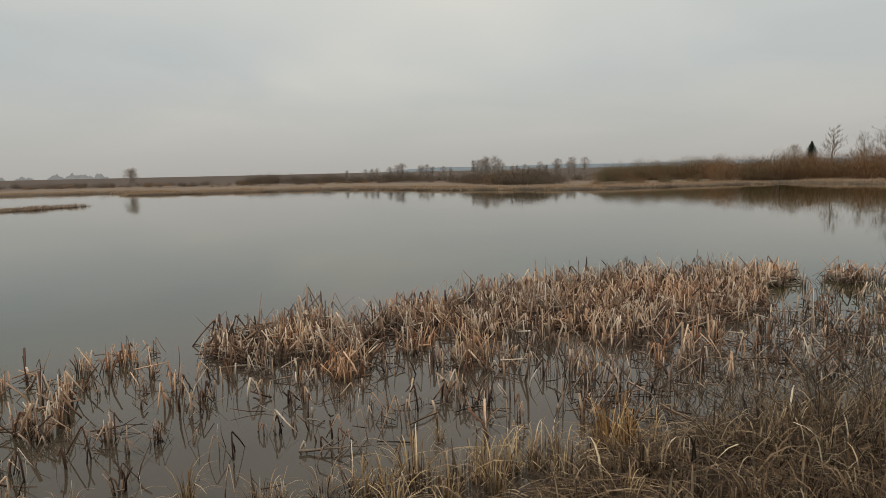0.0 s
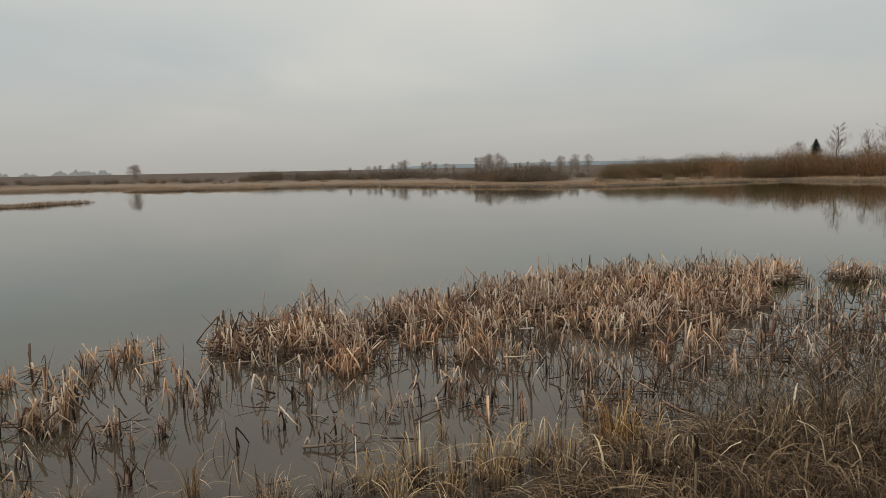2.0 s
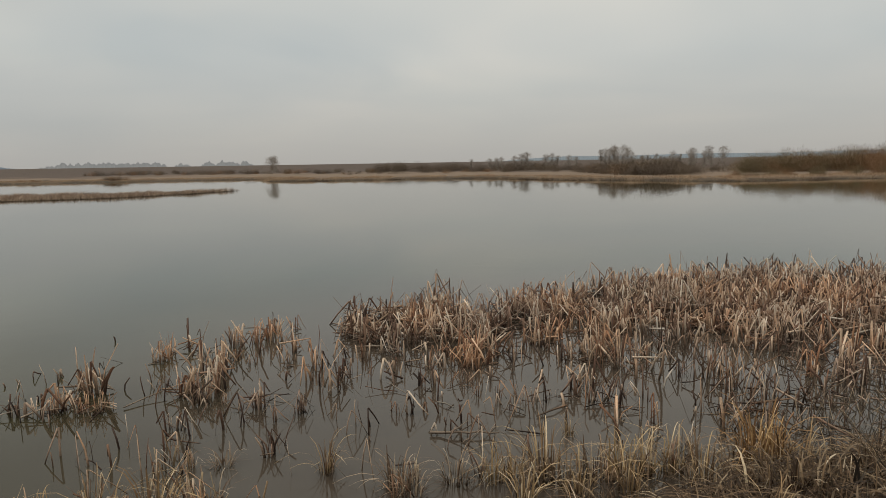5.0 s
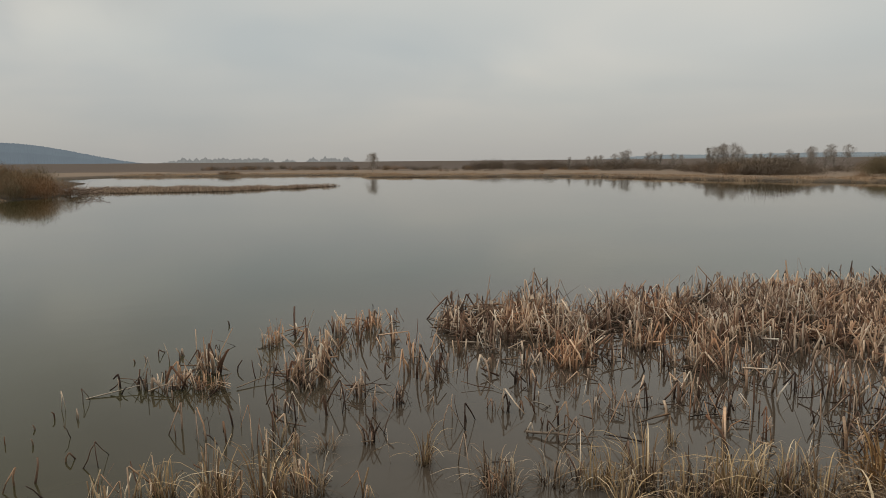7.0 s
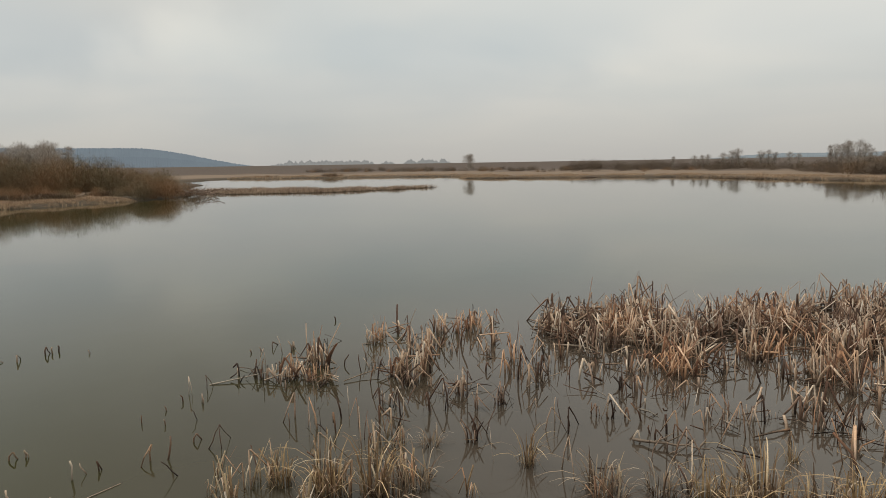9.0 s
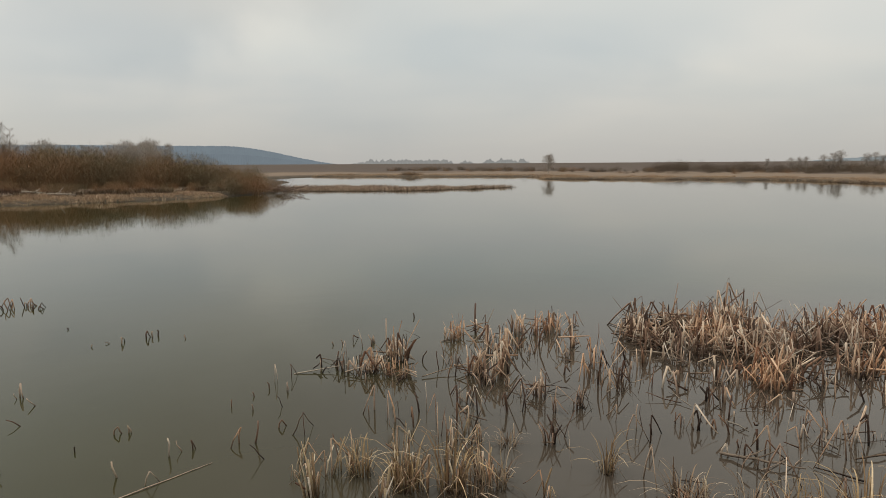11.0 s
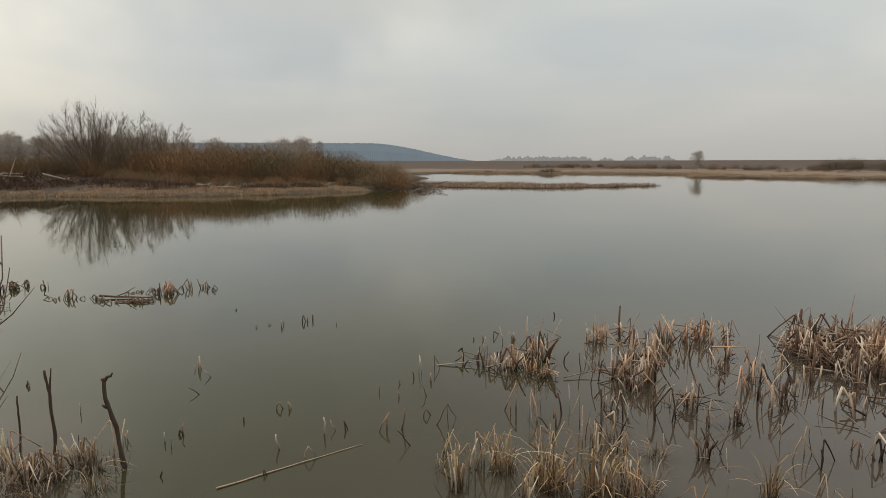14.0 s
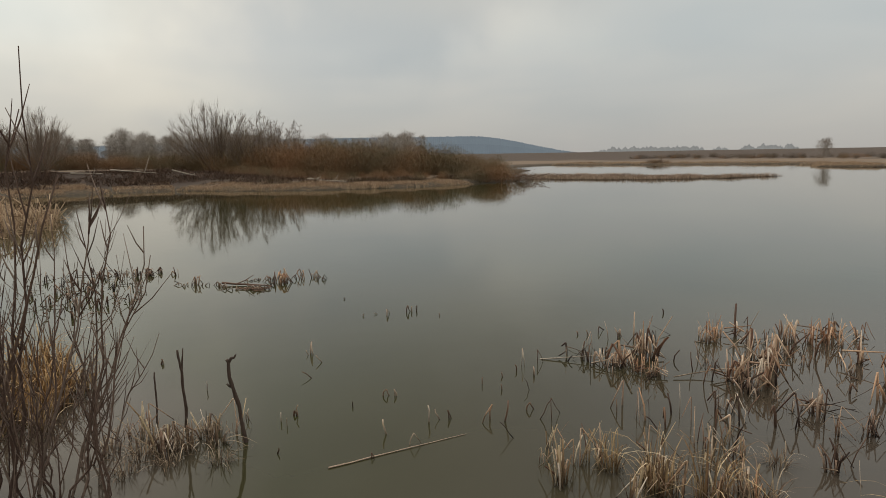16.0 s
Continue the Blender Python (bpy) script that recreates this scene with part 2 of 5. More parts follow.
def water_material():
    m, nt, b = shader("pond_water", 0.028, 0.5)
    b.inputs["IOR"].default_value = 1.37
    tc = nt.nodes.new("ShaderNodeTexCoord")
    mud = nt.nodes.new("ShaderNodeTexNoise")
    mud.inputs["Scale"].default_value, mud.inputs["Detail"].default_value = 0.35, 4
    nt.links.new(tc.outputs["Object"], mud.inputs["Vector"])
    deep = ramp_of(nt, [(0.35, (0.028, 0.029, 0.010)), (0.65, (0.037, 0.037, 0.014))])
    silt = ramp_of(nt, [(0.35, (0.054, 0.042, 0.032)), (0.65, (0.072, 0.057, 0.045))])
    nt.links.new(mud.outputs[0], deep.inputs[0])
    nt.links.new(mud.outputs[0], silt.inputs[0])
    # brown silt hangs over the shoal that carries the reed bed
    mp = nt.nodes.new("ShaderNodeMapping")
    mp.inputs["Location"].default_value = (-0.2, -0.93, 0)
    mp.inputs["Scale"].default_value = (1 / 6.3, 1 / 6.3, 1)
    nt.links.new(tc.outputs["Object"], mp.inputs["Vector"])
    ln = nt.nodes.new("ShaderNodeVectorMath")
    ln.operation = "LENGTH"
    nt.links.new(mp.outputs[0], ln.inputs[0])
    mp2 = nt.nodes.new("ShaderNodeMapping")
    mp2.inputs["Location"].default_value = (2.1, 0.2, 0)
    mp2.inputs["Scale"].default_value = (1 / 2.2, 1 / 1.7, 1)
    nt.links.new(tc.outputs["Object"], mp2.inputs["Vector"])
    ln2 = nt.nodes.new("ShaderNodeVectorMath")
    ln2.operation = "LENGTH"
    nt.links.new(mp2.outputs[0], ln2.inputs[0])
    mn = nt.nodes.new("ShaderNodeMath")
    mn.operation = "MINIMUM"
    nt.links.new(ln.outputs["Value"], mn.inputs[0])
    nt.links.new(ln2.outputs["Value"], mn.inputs[1])
    fr = nt.nodes.new("ShaderNodeMapRange")
    fr.interpolation_type = "SMOOTHSTEP"
    fr.inputs[1].default_value, fr.inputs[2].default_value = 0.45, 1.15
    nt.links.new(mn.outputs[0], fr.inputs[0])
    mx = nt.nodes.new("ShaderNodeMix")
    mx.data_type = "RGBA"
    nt.links.new(fr.outputs[0], mx.inputs[0])
    nt.links.new(silt.outputs[0], mx.inputs[6])
    nt.links.new(deep.outputs[0], mx.inputs[7])
    nt.links.new(mx.outputs[2], b.inputs["Base Color"])
    rip = nt.nodes.new("ShaderNodeTexNoise")
    rip.inputs["Scale"].default_value, rip.inputs["Detail"].default_value = 2.2, 3
    nt.links.new(tc.outputs["Object"], rip.inputs["Vector"])
    bp = nt.nodes.new("ShaderNodeBump")
    bp.inputs["Strength"].default_value, bp.inputs["Distance"].default_value = 0.16, 0.01
    nt.links.new(rip.outputs[0], bp.inputs["Height"])
    nt.links.new(bp.outputs[0], b.inputs["Normal"])
    return m


def ground_material():
    """Dark wet litter at the shore, straw meadow behind it, then the brown fallow that runs to the horizon."""
    m, nt, b = shader("ground", 0.95, 0.2)
    L = nt.links.new
    at = nt.nodes.new("ShaderNodeAttribute")
    at.attribute_name = "shore"
    tc = nt.nodes.new("ShaderNodeTexCoord")
    big = nt.nodes.new("ShaderNodeTexNoise")
    big.inputs["Scale"].default_value, big.inputs["Detail"].default_value = 0.06, 4
    L(tc.outputs["Object"], big.inputs["Vector"])
    fine = nt.nodes.new("ShaderNodeTexNoise")
    fine.inputs["Scale"].default_value, fine.inputs["Detail"].default_value = 6.0, 6
    L(tc.outputs["Object"], fine.inputs["Vector"])
    off = nt.nodes.new("ShaderNodeMath")
    off.operation = "MULTIPLY_ADD"
    L(big.outputs[0], off.inputs[0])
    off.inputs[1].default_value, off.inputs[2].default_value = 90.0, -45.0
    add = nt.nodes.new("ShaderNodeMath")
    add.operation = "ADD"
    L(at.outputs["Fac"], add.inputs[0])
    L(off.outputs[0], add.inputs[1])
    mr = nt.nodes.new("ShaderNodeMapRange")
    mr.inputs[1].default_value, mr.inputs[2].default_value = 0.0, 100.0
    L(add.outputs[0], mr.inputs[0])
    r = ramp_of(nt, [(0.0, (0.20, 0.145, 0.105)), (0.3, (0.22, 0.160, 0.115)), (0.48, (0.105, 0.078, 0.064)), (1.0, (0.100, 0.074, 0.061))])
    L(mr.outputs[0], r.inputs[0])
    wet = nt.nodes.new("ShaderNodeMapRange")
    wet.inputs[1].default_value, wet.inputs[2].default_value = 0.0, 7.0
    L(at.outputs["Fac"], wet.inputs[0])
    mix = nt.nodes.new("ShaderNodeMix")
    mix.data_type = "RGBA"
    mix.inputs[6].default_value = (0.055, 0.042, 0.030, 1)
    L(wet.outputs[0], mix.inputs[0])
    L(r.outputs[0], mix.inputs[7])
    bu = nt.nodes.new("ShaderNodeAttribute")
    bu.attribute_name = "burnt"
    mix2 = nt.nodes.new("ShaderNodeMix")
    mix2.data_type = "RGBA"
    L(bu.outputs["Fac"], mix2.inputs[0])
    L(mix.outputs[2], mix2.inputs[6])
    mix2.inputs[7].default_value = (0.055, 0.037, 0.029, 1)
    mr2 = nt.nodes.new("ShaderNodeMapRange")
    mr2.inputs[3].default_value, mr2.inputs[4].default_value = 0.55, 1.4
    L(fine.outputs[0], mr2.inputs[0])
    sc = nt.nodes.new("ShaderNodeVectorMath")
    sc.operation = "SCALE"
    L(mix2.outputs[2], sc.inputs[0])
    L(mr2.outputs[0], sc.inputs["Scale"])
    L(sc.outputs[0], b.inputs["Base Color"])
    bp = nt.nodes.new("ShaderNodeBump")
    bp.inputs["Strength"].default_value, bp.inputs["Distance"].default_value = 0.8, 0.04
    L(fine.outputs[0], bp.inputs["Height"])
    L(bp.outputs[0], b.inputs["Normal"])
    return m


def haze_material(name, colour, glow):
    """Far woods; skylight scattered by kilometres of damp air is put in as emission."""
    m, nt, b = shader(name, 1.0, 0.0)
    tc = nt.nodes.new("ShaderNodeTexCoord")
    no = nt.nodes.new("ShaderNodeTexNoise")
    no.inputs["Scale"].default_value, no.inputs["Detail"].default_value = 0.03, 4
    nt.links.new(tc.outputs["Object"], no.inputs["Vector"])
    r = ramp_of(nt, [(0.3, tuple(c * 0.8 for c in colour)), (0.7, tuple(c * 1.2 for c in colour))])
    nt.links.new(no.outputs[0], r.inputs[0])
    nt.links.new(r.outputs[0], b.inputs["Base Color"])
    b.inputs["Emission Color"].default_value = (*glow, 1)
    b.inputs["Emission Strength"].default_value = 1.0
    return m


WATER = water_material()
GROUND = ground_material()


# ---------------------------------------------------------------- mesh helpers
class Strands:
    """Collects tapered stems and blades into one mesh."""

    def __init__(self):
        self.v, self.f = [], []

    def tube(self, pts, radii, sides=4, flat=1.0, turn=0.0):
        base = len(self.v)
        n = len(pts)
        for i, p in enumerate(pts):
            a, b = pts[max(0, i - 1)], pts[min(n - 1, i + 1)]
            t = (b - a)
            t = t.normalized() if t.length > 1e-9 else Vector((0, 0, 1))
            s = t.cross(Vector((math.cos(turn), math.sin(turn), 0.13)))
            s = s.normalized() if s.length > 1e-6 else Vector((1, 0, 0))
            u = s.cross(t)
            for k in range(sides):
                w = 2 * math.pi * k / sides
                self.v.append(p + s * (math.cos(w) * radii[i]) + u * (math.sin(w) * radii[i] * flat))
        for i in range(n - 1):
            for k in range(sides):
                k2 = (k + 1) % sides
                self.f.append((base + i * sides + k, base + i * sides + k2, base + (i + 1) * sides + k2, base + (i + 1) * sides + k))
        self.f.append(tuple(base + (n - 1) * sides + k for k in range(sides)))

    def blade(self, pts, width, turn):
        base = len(self.v)
        n = len(pts)
        s = Vector((math.cos(turn), math.sin(turn), 0))
        for i, p in enumerate(pts):
            w = width * (1 - (i / (n - 1)) ** 2 * 0.85) * 0.5
            self.v.append(p - s * w)
            self.v.append(p + s * w)
        for i in range(n - 1):
            k = base + 2 * i
            self.f.append((k, k + 1, k + 3, k + 2))

    def mesh(self, name, material, smooth=True):
        me = bpy.data.meshes.new(name)
        me.from_pydata([tuple(p) for p in self.v], [], self.f)
        me.materials.append(material)
        if smooth:
            me.polygons.foreach_set("use_smooth", [True] * len(me.polygons))
        me.update()
        return me


def part(name, me, parent, label="", m=None):
    ob = new(name, me)
    ob.parent = parent
    if m is not None:
        ob.matrix_local = m
    if label:
        tagged(ob, label)
    return ob


def thing(name, me, label, category, group="", kind="", m=None):
    ob = new(name, me)
    if m is not None:
        ob.matrix_world = m
    return tagged(ob, label, category, group, kind)


def inside(x, y, poly):
    hit, j = False, len(poly) - 1
    for i in range(len(poly)):
        (xi, yi), (xj, yj) = poly[i], poly[j]
        if (yi > y) != (yj > y) and x < (xj - xi) * (y - yi) / (yj - yi) + xi:
            hit = not hit
        j = i
    return hit


def scatter(rng, poly, count):
    xs, ys = [p[0] for p in poly], [p[1] for p in poly]
    got = []
    while len(got) < count:
        x, y = rng.uniform(min(xs), max(xs)), rng.uniform(min(ys), max(ys))
        if inside(x, y, poly):
            got.append((x, y))
    return got


# ---------------------------------------------------------------- ground and water
FAR_SHORE = [(35, 68), (27, 65), (20.6, 62.5), (14, 60), (10, 61.5), (5, 66), (0.5, 68), (-3, 71), (-7, 75.5), (-10.5, 79.5), (-17, 82), (-22, 81),
             (-25.5, 78.5), (-29.5, 77.5), (-34, 77.5), (-40, 76), (-44, 84), (-50, 90), (-58, 88), (-69, 83), (-86, 76)]
SIDE_SHORE = [(-37.8, 31), (-35.6, 27), (-35.0, 22), (-35.0, 17.5), (-36.6, 13), (-38.6, 9.9), (-42.5, 6.5), (-42.7, 3), (-41, -2)]
POND = [(-2.3, 2.3), (-1.9, 2.65), (-1.4, 2.9), (-0.6, 3.1), (0.1, 3.45), (0.8, 3.85), (1.5, 4.3), (2.3, 4.7), (3.4, 5.1), (4.9, 6.0), (7, 7.0), (10, 8), (18, 10),
        (30, 18), (42, 36), (40, 52), (38.8, 57), *FAR_SHORE, (-78, 60), (-60, 50), (-47, 37),
        *SIDE_SHORE, (-33, -4),
        (-24, -5), (-15, -4.5), (-9, -2.8), (-6, -1.7), (-4.4, -1.1), (-3.4, -0.5), (-2.9, 0.3), (-2.65, 1.0), (-2.5, 1.8)]


def shore_distance(X, Y):
    """Metres from the shoreline, positive on land."""
    best = np.full(X.shape, 1e9)
    odd = np.zeros(X.shape, bool)
    n = len(POND)
    for i in range(n):
        (x0, y0), (x1, y1) = POND[i], POND[(i + 1) % n]
        dx, dy = x1 - x0, y1 - y0
        t = np.clip(((X - x0) * dx + (Y - y0) * dy) / (dx * dx + dy * dy), 0, 1)
        best = np.minimum(best, np.hypot(X - x0 - t * dx, Y - y0 - t * dy))
        if y0 != y1:
            cross = ((y0 > Y) != (y1 > Y)) & (X < dx * (Y - y0) / dy + x0)
            odd ^= cross
    return np.where(odd, -best, best)


def land(X, Y):
    d = shore_distance(X, Y)
    wob = 0.5 * np.sin(X * 1.7 + 2 * np.sin(Y * 0.9)) + 0.5 * np.sin(Y * 2.1 + X * 0.6)
    up = np.clip((d - 4) / 260.0, 0, 1)
    z = np.where(d > 0, 0.26 * (1 - np.exp(-np.maximum(d, 0) / 0.9)) + 2.6 * up * up * (3 - 2 * up) + 0.02 * wob * np.clip(d, 0, 1),
                 -0.9 * (1 - np.exp(np.minimum(d, 0) / 2.0)))
    rise = np.clip((d - 1.5) / 8.0, 0, 1)
    z = z + 0.85 * rise * rise * (3 - 2 * rise) * np.exp(-((Y - 1) / 13.0) ** 4) * np.exp(-((X + 62) / 25.0) ** 4)
    return z, d


def land_at(x, y):
    z, d = land(np.array([float(x)]), np.array([float(y)]))
    return float(z[0]), float(d[0])


def build_ground():
    rings, spokes = 190, 330
    rad = np.concatenate([[0.0], np.geomspace(0.5, 4500.0, rings)])
    ang = np.linspace(0, 2 * math.pi, spokes, endpoint=False)
    R, T = np.meshgrid(rad[1:], ang, indexing="ij")
    X, Y = 0.4 + R * np.cos(T), 0.2 + R * np.sin(T)
    Z, Dd = land(X, Y)
    v = [(0.4, 0.2, land_at(0.4, 0.2)[0])] + list(zip(X.ravel().tolist(), Y.ravel().tolist(), Z.ravel().tolist()))
    f = [(0, 1 + k, 1 + (k + 1) % spokes) for k in range(spokes)]
    for i in range(rings - 1):
        a, b = 1 + i * spokes, 1 + (i + 1) * spokes
        f += [(a + k, b + k, b + (k + 1) % spokes, a + (k + 1) % spokes) for k in range(spokes)]
    me = bpy.data.meshes.new("ground")
    me.from_pydata(v, [], f)
    me.materials.append(GROUND)
    me.polygons.foreach_set("use_smooth", [True] * len(me.polygons))
    at = me.attributes.new("shore", "FLOAT", "POINT")
    at.data.foreach_set("value", np.concatenate([[2.0], Dd.ravel()]))
    burnt = np.clip(1 - ((X + 52) / 9.0) ** 2 - ((Y - 4) / 14.0) ** 2, 0, 1) * 2.5 * np.clip((Dd - 1.2) / 1.5, 0, 1)
    bt = me.attributes.new("burnt", "FLOAT", "POINT")
    bt.data.foreach_set("value", np.concatenate([[0.0], np.clip(burnt, 0, 1).ravel()]))
    thing("ground", me, "brown late-winter meadow and fallow around the pond", "ground", kind="structure")


build_ground()
wm = bpy.data.meshes.new("water")
wm.from_pydata([(-140, -30, 0), (80, -30, 0), (80, 130, 0), (-140, 130, 0)], [], [(0, 1, 2, 3)])
wm.materials.append(WATER)
thing("water", wm, "still murky grey-green pond water reflecting the overcast sky", "pond water", kind="structure")


# ---------------------------------------------------------------- far distance
def ridge(name, label, az0, az1, dist, top, material, seed, tooth):
    """A long wooded rise with an uneven, tree-topped crest."""
    rng = random.Random(seed)
    S = Strands()
    n = 900
    for i in range(n + 1):
        u = i / n
        deg = az0 + (az1 - az0) * u
        a = radians(deg)
        t = top(deg)
        h = t + rng.uniform(0, tooth) * min(1, max(0, t) / 6)
        for r, z in ((dist, -2), (dist + 20, 0.6 * h), (dist + 60, h), (dist + 260, -3)):
            S.v.append(Vector((-math.sin(a) * r, math.cos(a) * r, z)))
        if i:
            b = 4 * i
            S.f += [(b - 4 + k, b + k, b + k + 1, b - 3 + k) for k in range(3)]
    thing(name, S.mesh(name, material, False), label, "hill", kind="structure")


def smooth(a, b, x):
    x = min(1, max(0, (x - a) / (b - a)))
    return x * x * (3 - 2 * x)


# second colour is the painted haze, emitted by the surface itself
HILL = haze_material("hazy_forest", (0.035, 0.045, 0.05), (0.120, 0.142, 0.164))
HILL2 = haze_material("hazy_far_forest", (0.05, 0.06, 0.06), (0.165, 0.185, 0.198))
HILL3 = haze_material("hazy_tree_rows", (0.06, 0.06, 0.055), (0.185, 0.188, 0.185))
ridge("backdrop", "long forested hill, blue distance haze put in as glow", 45.5, 100, 1500,
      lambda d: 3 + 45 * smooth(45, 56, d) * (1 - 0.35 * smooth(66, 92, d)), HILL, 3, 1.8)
ridge("backdrop", "low far forest line, grey-blue distance haze put in as glow", -34, 10, 1800,
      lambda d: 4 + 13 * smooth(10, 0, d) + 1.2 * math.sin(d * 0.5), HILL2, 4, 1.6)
def far_rows(d):
    rows = 5.0 * smooth(35.6, 36.6, d) * smooth(46, 43, d) + 3.4 * smooth(34.0, 34.4, d) * smooth(35.5, 35.1, d) + 4.6 * smooth(28.8, 29.6, d) * smooth(33.5, 32.9, d)
    return 2.4 + 1.5 * rows * (0.8 + 0.5 * noise.noise(Vector((d * 1.6, 3, 1))) + 0.5 * noise.noise(Vector((d * 4.0, 1, 1))))


ridge("backdrop", "far rows of trees on the horizon, grey haze put in as glow", 27.5, 46, 850, far_rows, HILL3, 6, 1.8)


# ---------------------------------------------------------------- bare shrubs and trees
def limb(S, rng, p, d, length, r, depth, spread, up, least):
    n = 3
    pts, rad = [p.copy()], [r]
    for i in range(n):
        d = (d + Vector((rng.uniform(-1, 1), rng.uniform(-1, 1), rng.uniform(-1, 1))) * 0.2 + Vector((0, 0, up * 0.1))).normalized()
        p = p + d * (length / n)
        pts.append(p.copy())
        rad.append(r * (1 - 0.6 * (i + 1) / n))
    if depth > 0:
        S.tube(pts, rad, 3, 1.0, rng.uniform(0, 6.28))
    else:
        S.blade(pts, r * 2, rng.uniform(0, 3.14))
        return
    for k in range(rng.randint(4, 6)):
        i = rng.randint(1, n)
        side = Vector((rng.uniform(-1, 1), rng.uniform(-1, 1), rng.uniform(-0.2, 0.8))).normalized()
        base = (pts[i] - pts[i - 1]).normalized()
        limb(S, rng, pts[i], (base + side * spread).normalized(), length * rng.uniform(0.5, 0.78), max(rad[i] * 0.62, least), depth - 1, spread, up, least)


def tree_meshes(seed, height, stems, lean, width, limbs, least, material):
    """A trunk mesh and a crown mesh: limbs sweep up and out into a rounded crown of fine twigs."""
    rng = random.Random(seed)
    T, C = Strands(), Strands()
    for s in range(stems):
        a = 6.28 * s / stems + rng.uniform(-0.5, 0.5)
        out = Vector((math.cos(a), math.sin(a), 0)) * lean * rng.uniform(0.5, 1.1)
        hh = height * rng.uniform(0.72, 0.9)
        n = 6
        pts = [out * 0.06 + Vector((0, 0, -0.15))]
        for i in range(1, n + 1):
            u = i / n
            pts.append(out * (0.06 + 0.94 * u ** 0.8) * height * 0.5 + Vector((rng.uniform(-1, 1), rng.uniform(-1, 1), 0)) * 0.02 * height + Vector((0, 0, hh * u ** 1.1)))
        r0 = height * (0.016 if stems == 1 else 0.010)
        rad = [r0 * (1 - 0.85 * i / n) for i in range(n + 1)]
        T.tube(pts, rad, 6, 1.0, 0.3)
        for k in range(limbs):
            u = rng.uniform(0.22, 1.0)
            j = min(n - 1, int(u * n))
            p = pts[j].lerp(pts[j + 1], u * n - j)
            b_ = rng.uniform(0, 6.28)
            side = Vector((math.cos(b_), math.sin(b_), rng.uniform(0.2, 1.1)))
            size = width * height * (0.35 + 0.65 * math.sin(math.pi * min(1, 0.15 + 0.8 * u))) * rng.uniform(0.35, 0.6)
            limb(C, rng, p, side.normalized(), size, max(rad[j] * 0.5, least * 1.5), 2, 0.75, 0.8, least)
    return T.mesh("trunk", material), C.mesh("crown", material)


def plant(kind_, meshes, names, x, y, scale, rot, label, category, group):
    base = new(kind_)
    base.matrix_world = Matrix.LocRotScale((x, y, land_at(x, y)[0] - 0.03), Euler((0, 0, rot)), (scale[0], scale[0], scale[1]))
    for nm, me in zip(names, meshes):
        part(nm, me, base)
    return tagged(base, label, category, group)


TREES = [tree_meshes(11, 6.0, 8, 0.8, 0.36, 10, 0.006, BARK), tree_meshes(12, 6.0, 2, 0.16, 0.26, 20, 0.007, BARK),
         tree_meshes(13, 6.0, 10, 0.9, 0.38, 9, 0.006, BARK), tree_meshes(14, 6.0, 1, 0.05, 0.36, 34, 0.007, BARK)]


def far_tree_meshes(seed, height, wide, low, twigs):
    """A tree for the distance: trunk, limbs to many crown lobes, and a haze of short twigs round them."""
    rng = random.Random(seed)
    T, C = Strands(), Strands()
    T.tube([Vector((0, 0, -0.1)), Vector((0.05, 0, height * 0.4)), Vector((0, 0.06, height * 0.85))], [0.07, 0.05, 0.015], 5)
    lobes = []
    for i in range(40):
        a = rng.uniform(0, 6.28)
        u = rng.random() ** 0.75
        z = height * (low + (0.86 - low) * u)
        q = wide * (0.15 + 0.85 * math.sin(math.pi * (0.12 + 0.78 * u))) * rng.uniform(0.05, 0.8)
        lobes.append((Vector((q * math.cos(a), q * math.sin(a), z)), wide * rng.uniform(0.2, 0.34)))
        C.tube([Vector((0, 0, z * 0.6)), lobes[-1][0] * 0.6 + Vector((0, 0, z * 0.3)), lobes[-1][0]], [0.03, 0.02, 0.01], 3)
    for i in range(twigs):
        c, r_ = rng.choice(lobes)
        d = Vector((rng.gauss(0, 1), rng.gauss(0, 1), rng.gauss(0.3, 1.1))).normalized()
        p = c + d * r_ * rng.random() ** 0.5
        C.blade([p, p + (d + Vector((0, 0, 0.7))).normalized() * rng.uniform(0.2, 0.6)], 0.032, rng.uniform(0, 3.14))
    return T.mesh("trunk", HAZEBARK), C.mesh("crown", HAZEBARK)


FAR_TREES = [far_tree_meshes(15, 6.0, 2.4, 0.05, 3000), far_tree_meshes(16, 6.0, 1.8, 0.05, 2400), far_tree_meshes(17, 6.0, 2.9, 0.05, 3400), far_tree_meshes(21, 6.0, 2.6, 0.16, 4600)]


